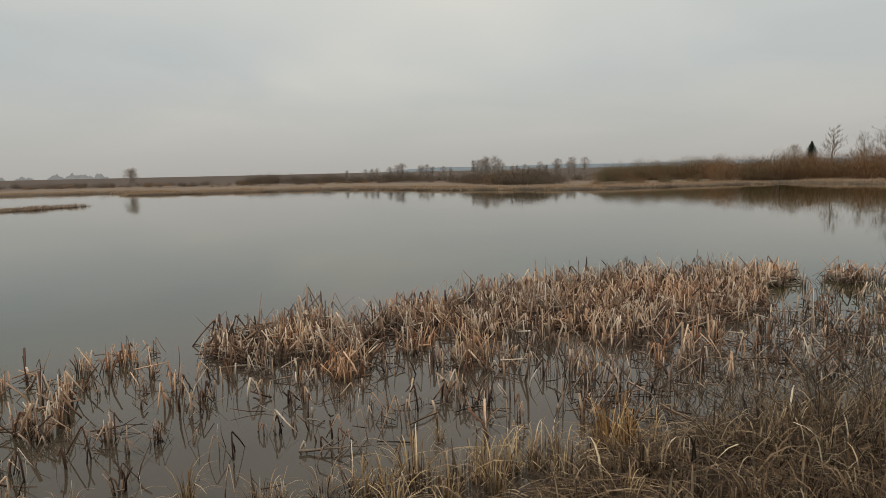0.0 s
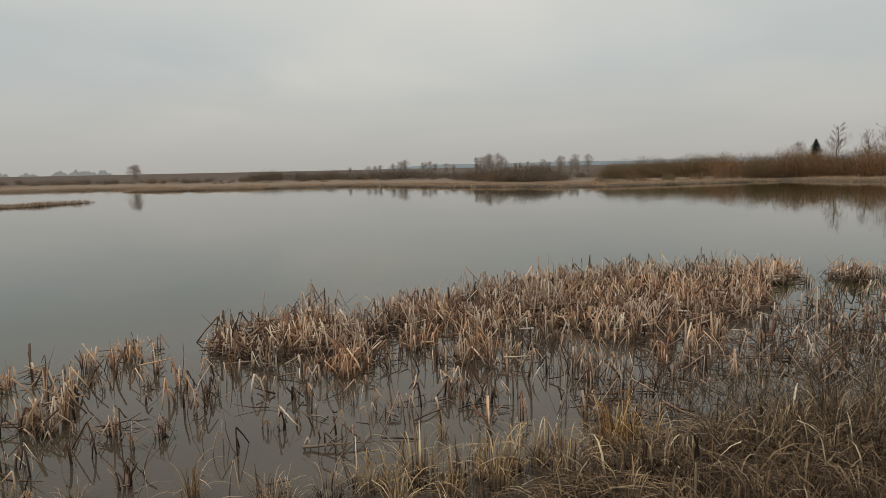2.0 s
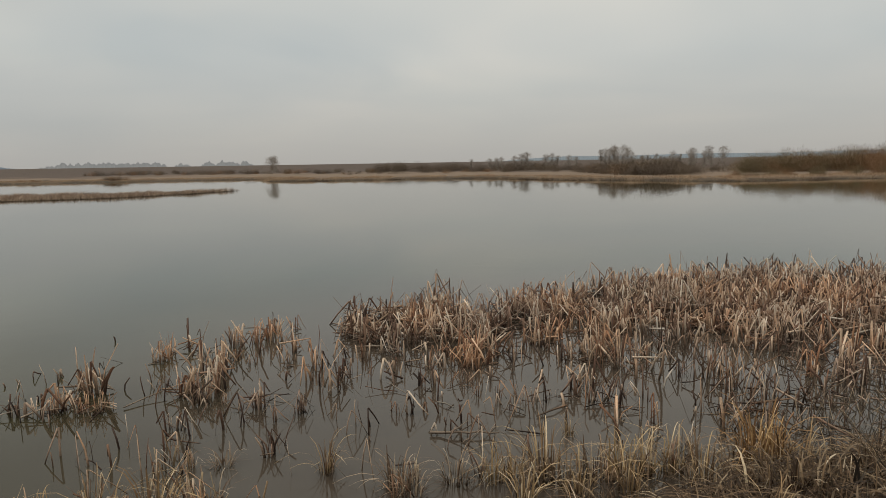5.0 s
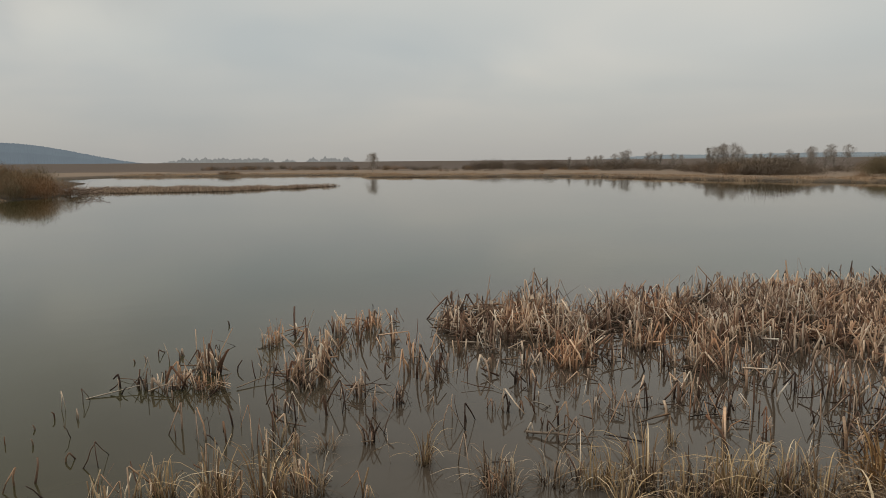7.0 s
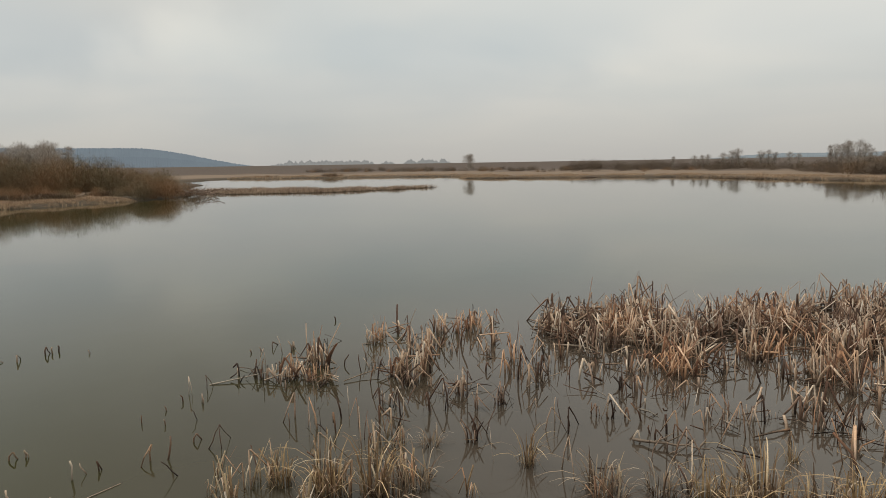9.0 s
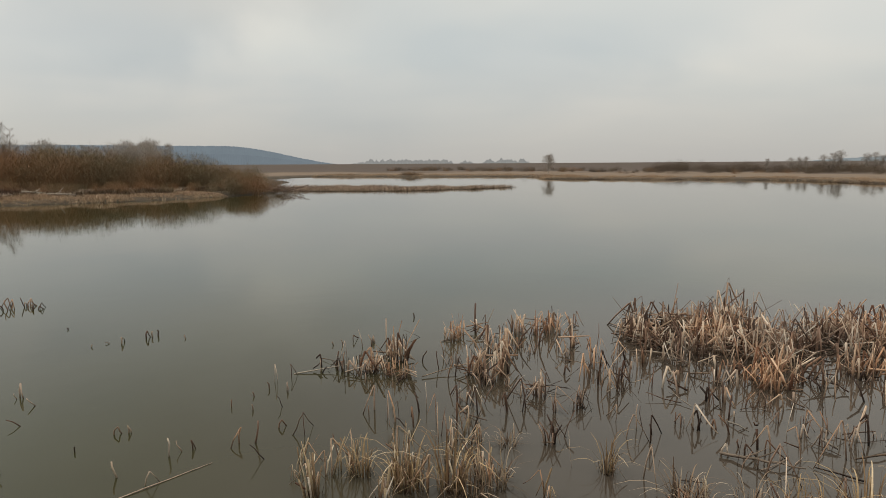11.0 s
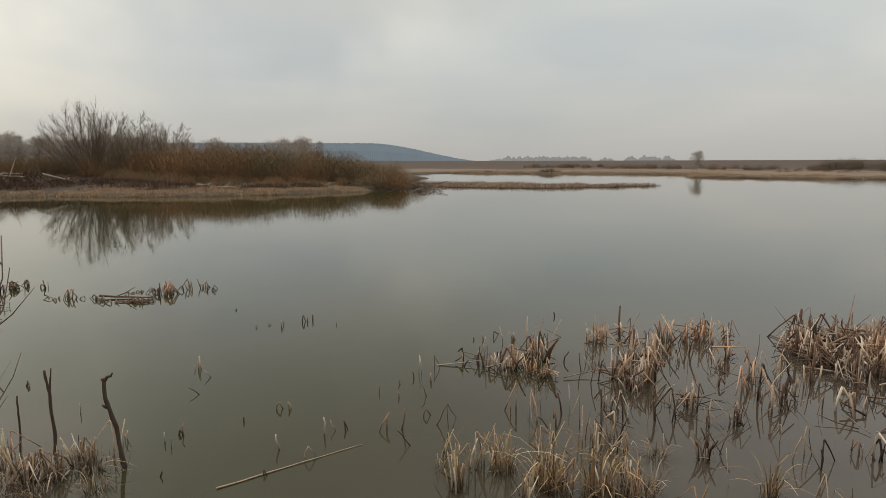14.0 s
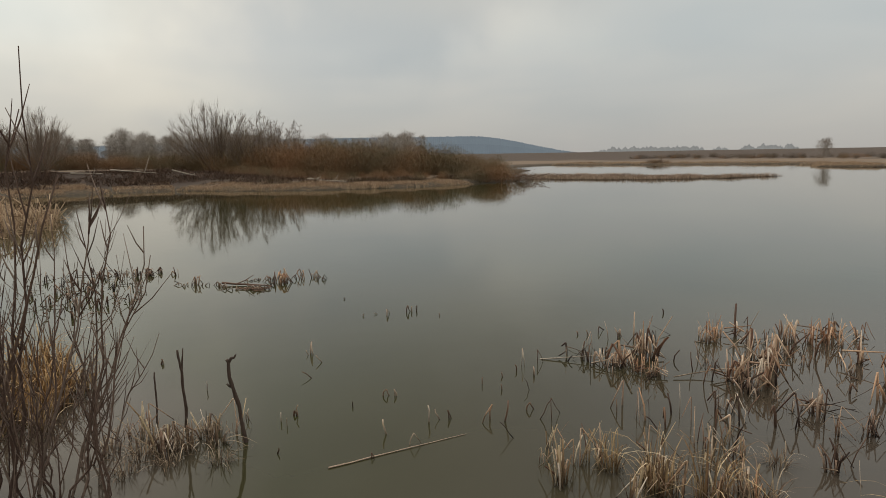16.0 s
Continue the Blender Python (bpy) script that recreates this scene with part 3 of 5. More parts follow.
def dome_tree_meshes(seed, height, radius, stems, twigs):
    """A many-stemmed old willow: limbs fan out of one stool and curve up to a rounded crown."""
    rng = random.Random(seed)
    T, C = [], Strands()
    for i in range(stems):
        a = rng.uniform(0, 6.28)
        out = rng.random() ** 0.5
        d = Vector((math.cos(a), math.sin(a), 0))
        top = height * math.sqrt(1 - 0.86 * out * out) * rng.uniform(0.86, 1.0)
        n = 7
        pts = []
        for k in range(n + 1):
            u = k / n
            wob = Vector((rng.uniform(-1, 1), rng.uniform(-1, 1), 0)) * 0.2 * u
            pts.append(d * radius * out * (0.03 + 0.97 * u ** 0.85) + wob + Vector((0, 0, top * (0.45 * u + 0.55 * u ** 1.4) - 0.1)))
        r0 = height * 0.0075 * rng.uniform(0.7, 1.2)
        T.append(Strands())
        T[-1].tube(pts, [r0 * (1 - 0.85 * k / n) for k in range(n + 1)], 4, 1.0, 0.3)
        for k in range(twigs):
            u = rng.uniform(0.35, 1.0) * n
            j = min(n - 1, int(u))
            p = pts[j].lerp(pts[j + 1], u - j)
            g = (pts[j + 1] - pts[j]).normalized()
            e_ = (g + Vector((rng.uniform(-1, 1), rng.uniform(-1, 1), rng.uniform(-0.2, 0.6))) * 0.8).normalized()
            l_ = height * rng.uniform(0.07, 0.17)
            mid = p + e_ * l_ * 0.5
            C.blade([p, mid, p + e_ * l_ + Vector((0, 0, 0.15 * l_))], 0.016, rng.uniform(0, 3.14))
            for q in range(2):
                f_ = (e_ + Vector((rng.uniform(-1, 1), rng.uniform(-1, 1), rng.uniform(-0.1, 0.9))) * 0.8).normalized()
                C.blade([mid, mid + f_ * l_ * 0.6], 0.012, rng.uniform(0, 3.14))
    return [m.mesh("limb", BARK) for m in T] + [C.mesh("crown", BARK)]


DOMES = [dome_tree_meshes(18, 6.0, 4.0, 60, 60), dome_tree_meshes(19, 6.0, 3.6, 44, 60)]


def shrub_mesh(seed, material, whips=110, height=3.0, wide=1.5, thick=0.008, haze=3000, twig=0.012):
    """A many-stemmed shrub: whips fan up from the root into rounded lobes filled with fine twigs."""
    rng = random.Random(seed)
    S = Strands()
    lobes = [(Vector((math.cos(a) * q, math.sin(a) * q, 0)), wide * rng.uniform(0.42, 0.62), height * rng.uniform(0.66, 1.0) * (1 - 0.3 * q / wide))
             for a, q in ((rng.uniform(0, 6.28), rng.uniform(0.1, 0.85) * wide) for i in range(9))]
    for i in range(whips):
        c, lr, lh = rng.choice(lobes)
        a, q_ = rng.uniform(0, 6.28), math.sqrt(rng.random())
        e_ = c + Vector((math.cos(a), math.sin(a), 0)) * q_ * lr
        h = lh * math.sqrt(max(0.05, 1 - 0.8 * q_ * q_)) * rng.uniform(0.5, 0.97)
        bend = Vector((rng.uniform(-1, 1), rng.uniform(-1, 1), 0)) * 0.16
        S.blade([e_ * 0.55 + Vector((0, 0, -0.05)), e_ * 0.8 + bend + Vector((0, 0, h * 0.55)), e_ + Vector((0, 0, h))], thick * rng.uniform(1.2, 2.2), rng.uniform(0, 3.14))
    for i in range(haze):
        c, lr, lh = rng.choice(lobes)
        a, u = rng.uniform(0, 6.28), rng.random() ** 0.42
        el_ = math.asin(rng.uniform(-0.05, 1.0))
        out = Vector((math.cos(a) * math.cos(el_), math.sin(a) * math.cos(el_), math.sin(el_)))
        p = c + Vector((out.x * lr * u, out.y * lr * u, (0.12 + 0.82 * out.z * u) * lh))
        d = (out * 0.7 + Vector((rng.uniform(-1, 1), rng.uniform(-1, 1), rng.uniform(0.0, 1.3)))).normalized()
        S.blade([p, p + d * height * rng.uniform(0.03, 0.10)], twig * rng.uniform(0.7, 1.4), rng.uniform(0, 3.14))
    return S.mesh("branches", material)


WILLOWS = [shrub_mesh(20 + i, WILLOW) for i in range(4)]
SCRUBS = [shrub_mesh(30 + i, SCRUB) for i in range(3)]
LIGHT = [shrub_mesh(35 + i, FARSCRUB if i else WILLOW, 60, thick=0.012, haze=1500, twig=0.02) for i in range(3)]


def shrub_at(rng, x, y, h, w, grey, label, group, far=False):
    me = rng.choice(SCRUBS if grey else WILLOWS)
    if far:
        me = rng.choice(LIGHT[1:]) if grey else LIGHT[0]
    return thing("willow_shrub" if not grey else "scrub_bush", me, label, "shrub", group,
                 m=Matrix.LocRotScale((x, y, land_at(x, y)[0] - 0.04), Euler((0, 0, rng.uniform(0, 6.28))), (w / 1.5, w / 1.5, h / 3.0)))


rng = random.Random(5)


def shrub_row(pts, step, depth, grey, label, group, back=(0, 1), gap=2.0):
    """Shrubs along a line through pts (x, y, height), some rows deep."""
    for (x0, y0, h0), (x1, y1, h1) in zip(pts, pts[1:]):
        n = max(1, round(math.hypot(x1 - x0, y1 - y0) / step))
        for i in range(n):
            for k in range(depth):
                u = (i + rng.random()) / n
                hh = (h0 + (h1 - h0) * u) * rng.uniform(0.62, 0.98)
                x = x0 + (x1 - x0) * u + back[0] * (k * gap + rng.uniform(-0.8, 0.8))
                y = y0 + (y1 - y0) * u + back[1] * (k * gap + rng.uniform(-0.8, 0.8))
                shrub_at(rng, x, y, hh, hh * rng.uniform(0.55, 0.85), rng.random() < grey, label, group)


def thicket(poly, count, h0, h1, grey, label, group):
    for x, y in scatter(rng, poly, count):
        hh = rng.uniform(h0, h1)
        shrub_at(rng, x, y, hh, hh * rng.uniform(0.6, 1.2), rng.random() < grey, label, group, True)


# scrub on the bank across the water
shrub_row([(14, 66, 1.0), (20, 68.5, 1.3), (30, 71, 1.7)], 1.7, 2, 0.7, "low leafless grey-brown willow shrub on the far bank", "willows on the far bank", (0.3, 1))
shrub_row([(19, 83, 3.0), (27.5, 86, 4.4), (38, 89, 5.0)], 1.7, 3, 0.7, "leafless grey-brown willow shrub on the far bank", "willows on the far bank", (0.3, 1))
shrub_row([(31, 73, 4.3), (38, 73, 4.9), (50, 66, 5.4)], 1.7, 3, 0.08, "leafless reddish willow shrub on the far bank", "willows on the far bank", (0.4, 1))
# scrub on the bank at the hill side
SIDE = "leafless russet willow shrub behind the reed fringe"
shrub_row([(-49, 35.0, 3.0), (-47.5, 30, 3.8), (-50, 24.6, 4.3), (-54.5, 19.4, 4.5), (-62, 15.6, 4.4)], 1.1, 3, 0.3, SIDE, "willows on the side bank", (-1, 0.3))
shrub_row([(-52, 27, 4.2), (-55, 23.5, 4.9), (-57, 21, 4.8)], 1.2, 3, 0.5, SIDE, "willows on the side bank", (-1, 0.3))
shrub_row([(-40.0, 30.2, 2.6), (-39.0, 27.5, 2.7)], 1.0, 2, 0.8, "low olive-brown leafless shrub at the point of the bank", "willows on the side bank", (-1, 0.3))
shrub_row([(-38.6, 27.5, 1.1), (-38.5, 23, 1.0), (-41, 19, 1.2), (-45, 15, 1.3), (-50, 12, 1.4)], 1.3, 3, 0.3, "low leafless russet willow shrub behind the reed fringe", "willows on the side bank", (-1, 0.3), 2.6)
shrub_row([(-58, 17, 3.1), (-65, 12.5, 2.8), (-67.5, 5, 2.6), (-68, -3.7, 2.6), (-66, -7.5, 3.0), (-66, -15, 3.1)], 1.2, 3, 0.35, SIDE, "willows on the side bank", (-1, 0.2))
shrub_row([(-37.9, 29.8, 1.9), (-36.6, 27, 2.4), (-36.2, 24.5, 2.0)], 0.9, 1, 0.2, "low leafless willow shrub hanging over the water", "willows on the side bank", (-1, 0.3))
# low bushes in the meadow and on the far shore
MEADOW = "low grey-brown bush in the dry meadow"
thicket([(-6, 104), (12, 84), (22, 84), (16, 122), (-6, 132)], 44, 1.1, 2.2, 0.85, MEADOW, "bushes in the meadow")
thicket([(3, 82), (9.5, 75), (13.5, 76), (13, 90), (3, 94)], 40, 1.6, 3.0, 0.9, "dark leafless scrub bush on the far shore", "bushes in the meadow")
thicket([(-34, 122), (-6, 116), (-6, 140), (-30, 146)], 70, 1.2, 2.6, 0.95, MEADOW, "bushes in the meadow")
thicket([(-46, 134), (-36, 130), (-33, 138), (-44, 142)], 14, 2.0, 3.4, 1.0, MEADOW, "bushes in the meadow")
thicket([(-110, 122), (-40, 122), (-40, 142), (-110, 142)], 90, 0.7, 1.9, 0.8, MEADOW, "bushes in the meadow")
thicket([(-44, 110), (-8, 104), (-10, 122), (-44, 128)], 26, 0.5, 1.3, 0.7, MEADOW, "bushes in the meadow")
thicket([(-72, 84.5), (-69, 85), (-68, 86.5), (-73, 86.5)], 9, 0.6, 1.1, 0.3, "dense russet clump of dead reed on the bay shore", "reed clumps in the bay")
thicket([(-84, 80), (-79, 81), (-79, 82.5), (-84, 82)], 6, 0.5, 0.7, 0.3, "dense russet clump of dead reed on the bay shore", "reed clumps in the bay")
# wood behind the side bank
WOODS = "bare deciduous tree in the wood behind the bank, greyed for haze"
for i in range(104):
    a = radians(rng.choice((rng.uniform(80, 94), rng.uniform(80, 94), rng.uniform(60, 74), rng.uniform(74, 82))))
    r_ = rng.uniform(105, 150)
    h_ = rng.uniform(5.0, 6.8) * (0.98 if a < radians(82) else 1)
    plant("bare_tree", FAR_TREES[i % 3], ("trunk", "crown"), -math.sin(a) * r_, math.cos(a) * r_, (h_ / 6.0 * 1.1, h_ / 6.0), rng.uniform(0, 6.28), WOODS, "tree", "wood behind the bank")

TREE_LABEL = "bare leafless deciduous tree with fine grey-brown twigs"
for x, y, h, k in ((-55, 107, 4.6, 3), (28, 170, 5.0, 2), (32, 172, 5.6, 0), (36, 175, 5.3, 2), (-22, 130.4, 3.2, 1), (-18.1, 131, 3.1, 2), (-16.9, 132, 3.3, 0), (-15.7, 131.3, 3.3, 2),
                   (-12.8, 129.7, 3.6, 2), (-11.4, 129.8, 4.3, 0), (-10.3, 129.9, 4.5, 2), (-6.9, 135, 4.0, 0), (-5.6, 135.2, 4.1, 2), (-4.5, 136, 3.8, 1), (-2.3, 140.3, 3.5, 2),
                   (-0.6, 139, 3.3, 0), (46, 86, 5.4, 2)):
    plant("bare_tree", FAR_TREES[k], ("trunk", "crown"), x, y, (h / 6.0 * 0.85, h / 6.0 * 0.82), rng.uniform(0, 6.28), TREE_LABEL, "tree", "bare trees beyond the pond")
for i in range(30):
    x, h = 4.0 + 0.62 * i + rng.uniform(-0.5, 0.5), rng.uniform(2.4, 4.4) * (0.78 if i > 8 else 1)
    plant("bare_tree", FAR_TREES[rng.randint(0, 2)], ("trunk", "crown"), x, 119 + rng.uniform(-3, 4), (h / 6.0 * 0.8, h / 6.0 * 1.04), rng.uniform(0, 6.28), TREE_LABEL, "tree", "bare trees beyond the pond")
for x, y, h, k in ((-65.2, 13.9, 7.0, 0), (-67, -0.9, 5.5, 1), (-65.4, 19.8, 5.5, 1), (-61.5, 16.6, 4.8, 0), (-69.5, -5.5, 5.2, 0)):
    plant("bare_willow", DOMES[k], ["limb"] * (len(DOMES[k]) - 1) + ["crown"], x, y, (h / 6.0, h / 6.0), rng.uniform(0, 6.28), "many-stemmed leafless old willow with a rounded crown", "tree", "old willows on the side bank")
for x, y, h, k in ((46.6, 78.5, 7.0, 1), (50.4, 74.2, 8.0, 3), (52.5, 74.5, 7.8, 1), (49.5, 77, 6.2, 3), (-65.4, 18.5, 7.2, 1), (-66.8, 22.7, 6.3, 1), (-67, 20.7, 5.6, 3)):
    plant("bare_tree", TREES[k], ("trunk", "crown"), x, y, (h / 6.0, h / 6.0), rng.uniform(0, 6.28), TREE_LABEL, "tree", "bare trees round the pond")


def conifer():
    rng = random.Random(77)
    T, C = Strands(), Strands()
    T.tube([Vector((0, 0, -0.2)), Vector((0, 0, 4)), Vector((0, 0, 8))], [0.16, 0.1, 0.02], 6)
    for i in range(900):
        z = rng.uniform(0.8, 8.0)
        r_ = (8.2 - z) * 0.30 * rng.uniform(0.35, 1.05)
        a = rng.uniform(0, 6.28)
        d = Vector((math.cos(a), math.sin(a), 0))
        p = Vector((0, 0, z))
        C.blade([p, p + d * r_ * 0.6 + Vector((0, 0, -0.05)), p + d * r_ + Vector((0, 0, -0.25))], 0.22, a + 1.57)
    plant("spruce", (T.mesh("trunk", BARK), C.mesh("crown", PINE)), ("trunk", "crown"), 73.2, 131, (2.0, 0.74), 0.3, "single dark green spruce above the scrub", "tree", "")


conifer()


# ---------------------------------------------------------------- reed fringe of the far shores
def fringe(name, label, pts, width, per_metre, h, material=SHORE, blade_w=0.03, seed=1, off=-0.6, coarse=False, category="reeds"):
    rng = random.Random(seed)
    S = Strands()
    spots = []
    for (x0, y0), (x1, y1) in zip(pts, pts[1:]):
        L_ = math.hypot(x1 - x0, y1 - y0)
        nx, ny = -(y1 - y0) / L_, (x1 - x0) / L_
        for i in range(int(L_ * per_metre)):
            u, w = rng.random(), off + width * rng.random()
            spots.append((x0 + (x1 - x0) * u + nx * w, y0 + (y1 - y0) * u + ny * w))
    zs = land(np.array([p[0] for p in spots]), np.array([p[1] for p in spots]))[0]
    for (x, y), z in zip(spots, zs):
        c = noise.noise(Vector((x * 0.45, y * 0.45, seed))) + 0.5 * noise.noise(Vector((x * 2.1, y * 2.1, seed)))
        hh = h * rng.uniform(0.4, 1.1) * max(0.10, 0.85 + 1.8 * c)
        a = rng.uniform(0, 6.28)
        lean = Vector((math.cos(a), math.sin(a), 0)) * hh * rng.uniform(0.1, 1.7)
        p = Vector((x, y, max(-0.05, float(z))))
        S.blade([p, p + lean + Vector((0, 0, hh))] if coarse else [p, p + lean * 0.35 + Vector((0, 0, hh * 0.6)), p + lean + Vector((0, 0, hh))],
                blade_w * rng.uniform(0.7, 1.4), rng.uniform(0, 3.14))
    thing(name, S.mesh(name, material), label, category, kind="stuff")


fringe("reed_fringe", "pale straw reed fringe along the far shore",
       ([(38.8, 57)] + FAR_SHORE)[::-1], 7.0, 420, 0.17, seed=2, blade_w=0.024, off=-0.5, coarse=True)
# dark strip added at the waterline where the field's dark reflection lies
fringe("reed_fringe", "low dark reeds added at the far waterline for its dark reflection",
       FAR_SHORE[:16][::-1], 1.4, 160, 0.09, CHAR, 0.03, 14, -1.0, True)
fringe("reed_fringe", "pale straw reed fringe of the side bank",
       ([(-35.3, 24.5)] + SIDE_SHORE[2:] + [(-33, -3.2)])[::-1], 4.2, 1000, 0.12, seed=3, off=-0.1, blade_w=0.022)
fringe("burnt_stubble", "charred dark grass stubble on the burnt bank", (SIDE_SHORE[5:] + [(-33, -4)])[::-1], 9.0, 420, 0.26, CHAR, 0.05, 9, 2.2, True, "grass")
fringe("burnt_stubble", "dark scorched stubble and litter under the willows", [(-45.5, -7), (-46, 14)], 9.0, 700, 0.20, CHAR, 0.05, 12, 0.0, True, "grass")
fringe("meadow_grass", "rough brown grass behind the reed fringe", SIDE_SHORE[:6][::-1], 4.0, 280, 0.24, HAY, 0.04, 10, 2.4, True, "grass")
ISLAND = [(-38.5, 31.5), (-33.7, 34.0), (-30.5, 36.5), (-28, 42), (-27.3, 48), (-29.5, 47.5), (-34, 43.5), (-40, 42), (-45, 38)]


def reed_island():
    rng = random.Random(8)
    S = Strands()
    for x, y in scatter(rng, ISLAND, 20000):
        c = noise.noise(Vector((x * 0.5, y * 0.5, 2)))
        hh = 0.25 * rng.uniform(0.3, 1.15) * (1 + 0.9 * c + 0.5 * noise.noise(Vector((x * 2.3, y * 2.3, 5))))
        a = rng.uniform(0, 6.28)
        lean = Vector((math.cos(a), math.sin(a), 0)) * hh * rng.uniform(0.1, 1.7)
        p = Vector((x, y, -0.03))
        S.blade([p, p + lean * 0.35 + Vector((0, 0, hh * 0.6)), p + lean + Vector((0, 0, hh))], 0.022 * rng.uniform(0.7, 1.4), rng.uniform(0, 3.14))
    thing("reed_island", S.mesh("reed_island", ISLE), "low island of matted straw-coloured reeds in the pond", "reeds", kind="stuff")


reed_island()


def stick_mesh(rng, length, r, bend=0.06, forks=0):
    """A crooked dead branch lying along x, with stubs of side branches."""
    S = Strands()
    n = 7
    pts = [Vector((length * (i / n - 0.5), rng.uniform(-1, 1) * bend * length * 0.3, rng.uniform(-1, 1) * bend * length * 0.2)) for i in range(n + 1)]
    S.tube(pts, [r * (1 - 0.6 * i / n) for i in range(n + 1)], 5, 1.0, 0.4)
    for k in range(forks):
        p = pts[rng.randint(2, n - 1)]
        d = Vector((rng.uniform(0.2, 1), rng.uniform(-1, 1), rng.uniform(-0.3, 1))).normalized()
        l_ = length * rng.uniform(0.15, 0.4)
        S.tube([p, p + d * l_ * 0.5, p + d * l_ + Vector((0, 0, 0.1 * l_))], [r * 0.55, r * 0.4, r * 0.18], 4, 1.0, 0.2)
    return S


def brush_pile(x, y):
    base = new("brush_pile")
    base.matrix_world = pose(x, y, 0.0)
    r_ = random.Random(90)
    kinds = [stick_mesh(r_, 2.2, 0.035, 0.12, 4).mesh("branch", TWIG) for i in range(5)]
    for i in range(46):
        m = Matrix.LocRotScale((r_.uniform(-2.6, 2.6), r_.uniform(-1.2, 1.2), r_.uniform(0.03, 0.42)), Euler((r_.uniform(0, 6), r_.uniform(-0.28, 0.28), r_.uniform(0, 6.28))), (r_.uniform(0.45, 0.9),) * 3)
        part("branch", r_.choice(kinds), base, m=m)
    tagged(base, "tangled heap of fallen grey branches at the water", "brush pile")


brush_pile(-37.9, 30.4)
for x, y, a, l_, tilt in ((-48.5, 8.1, 75, 1.7, 16), (-50.5, 5.0, 60, 3.4, 5), (-51, 2.0, 80, 2.0, 2), (-41.5, 15.6, 60, 1.5, 6), (-40.5, 16.2, 65, 2.0, 2)):
    S = stick_mesh(rng, l_, 0.06, 0.03, 1)
    thing("fallen_trunk", S.mesh("fallen_trunk", PALEWOOD), "pale barkless fallen trunk on the dark burnt bank", "log", "pale logs on the bank",
          m=pose(x, y, land_at(x, y)[0] + 0.05 + abs(l_ * 0.5 * math.sin(radians(tilt))), 0, tilt, a))


# ---------------------------------------------------------------- dead reeds in the near water
def reed_points(rng, h, style):
    """The line of one dead reed stub, from the water up; many are snapped and hang over."""
    a = rng.uniform(0, 6.28)
    d = Vector((math.cos(a), math.sin(a), 0))
    b = Vector((-d.y, d.x, 0)) * rng.uniform(-0.15, 0.15)
    p0 = Vector((0, 0, -0.10))
    if style == "up":
        k = rng.uniform(0.0, 0.5)
        return [p0, d * h * k * 0.45 + Vector((0, 0, h * 0.45)), (d * k + b * 0.3) * h + Vector((0, 0, h))]
    if style == "snapped":
        top = d * h * rng.uniform(0.0, 0.3) + Vector((0, 0, h))
        l_ = h * rng.uniform(0.3, 0.9)
        end = top + (d * rng.uniform(0.2, 0.75) + b) * l_ - Vector((0, 0, min(h * 0.98, l_ * rng.uniform(0.6, 1.0))))
        return [p0, top * 0.55, top * 0.97, top + (end - top) * 0.05, top.lerp(end, 0.6), end]
    if style == "vee":
        top = d * h * rng.uniform(-0.1, 0.4) + Vector((0, 0, h))
        o = (d + b * 3).normalized() * h * rng.uniform(0.35, 1.1)
        return [p0, top * 0.5, top, top + o * 0.06 - Vector((0, 0, h * 0.02)), top + o * 0.6 - Vector((0, 0, h * 0.55)), top + o - Vector((0, 0, h * rng.uniform(0.8, 1.05)))]
    if style == "lying":
        l_ = h * rng.uniform(0.9, 1.7)
        z = rng.uniform(0.012, 0.05)
        return [d * -l_ * 0.5 + Vector((0, 0, z * 0.5)), b * l_ * 0.3 + Vector((0, 0, z)), d * l_ * 0.5 + Vector((0, 0, z * rng.uniform(0.3, 2.5)))]
    if style == "mat":
        l_ = h * rng.uniform(0.6, 1.2)
        z = rng.uniform(0.03, 0.5) * h
        t = rng.uniform(-0.3, 0.5)
        return [d * -l_ * 0.5 + Vector((0, 0, max(0.0, z - l_ * 0.5 * t))), b * l_ * 0.2 + Vector((0, 0, z)), d * l_ * 0.5 + Vector((0, 0, max(0.01, z + l_ * 0.5 * t)))]
    k = rng.uniform(0.4, 1.2)
    return [p0, d * h * k * 0.45 + Vector((0, 0, h * 0.45)), (d * k + b) * h + Vector((0, 0, h * 0.92))]


def add_reed(S, rng, x, y, h, style, r=0.010):
    pts = [p + Vector((x, y, 0)) for p in reed_points(rng, h, style)]
    r *= (0.6 + 0.95 * rng.random() ** 1.4) * (0.72 if style == "lying" else 1.0)
    n = len(pts)
    tip = rng.choice((0.95, 0.85, 0.45)) if style in ("up", "leaning") else 0.65
    S.tube(pts, [r * (1.1 - (1.1 - tip) * (i / (n - 1)) ** 1.5) for i in range(n)], 4, rng.uniform(0.2, 0.55), rng.uniform(0, 6.28))


STANDING = ("up", "up", "snapped", "vee", "leaning", "leaning", "mat", "lying")
MATTED = ("up", "snapped", "vee", "leaning", "leaning", "mat", "mat", "mat", "mat", "lying")


def reed_bed(name, label, poly, count, h, styles, material, seed, r=0.010, sparse=-0.12, size=1.1):
    rng = random.Random(seed)
    S = Strands()
    for x, y in scatter(rng, poly, count):
        clump = noise.noise(Vector((x * size, y * size, seed)))
        if clump < sparse and rng.random() < 0.93:
            continue
        add_reed(S, rng, x, y, h * (1.45 if rng.random() < 0.06 else 1.0) * rng.uniform(0.35, 1.15) * (1 + 0.6 * clump), rng.choice(styles), r)
    thing(name, S.mesh(name, material), label, "reeds", kind="stuff")


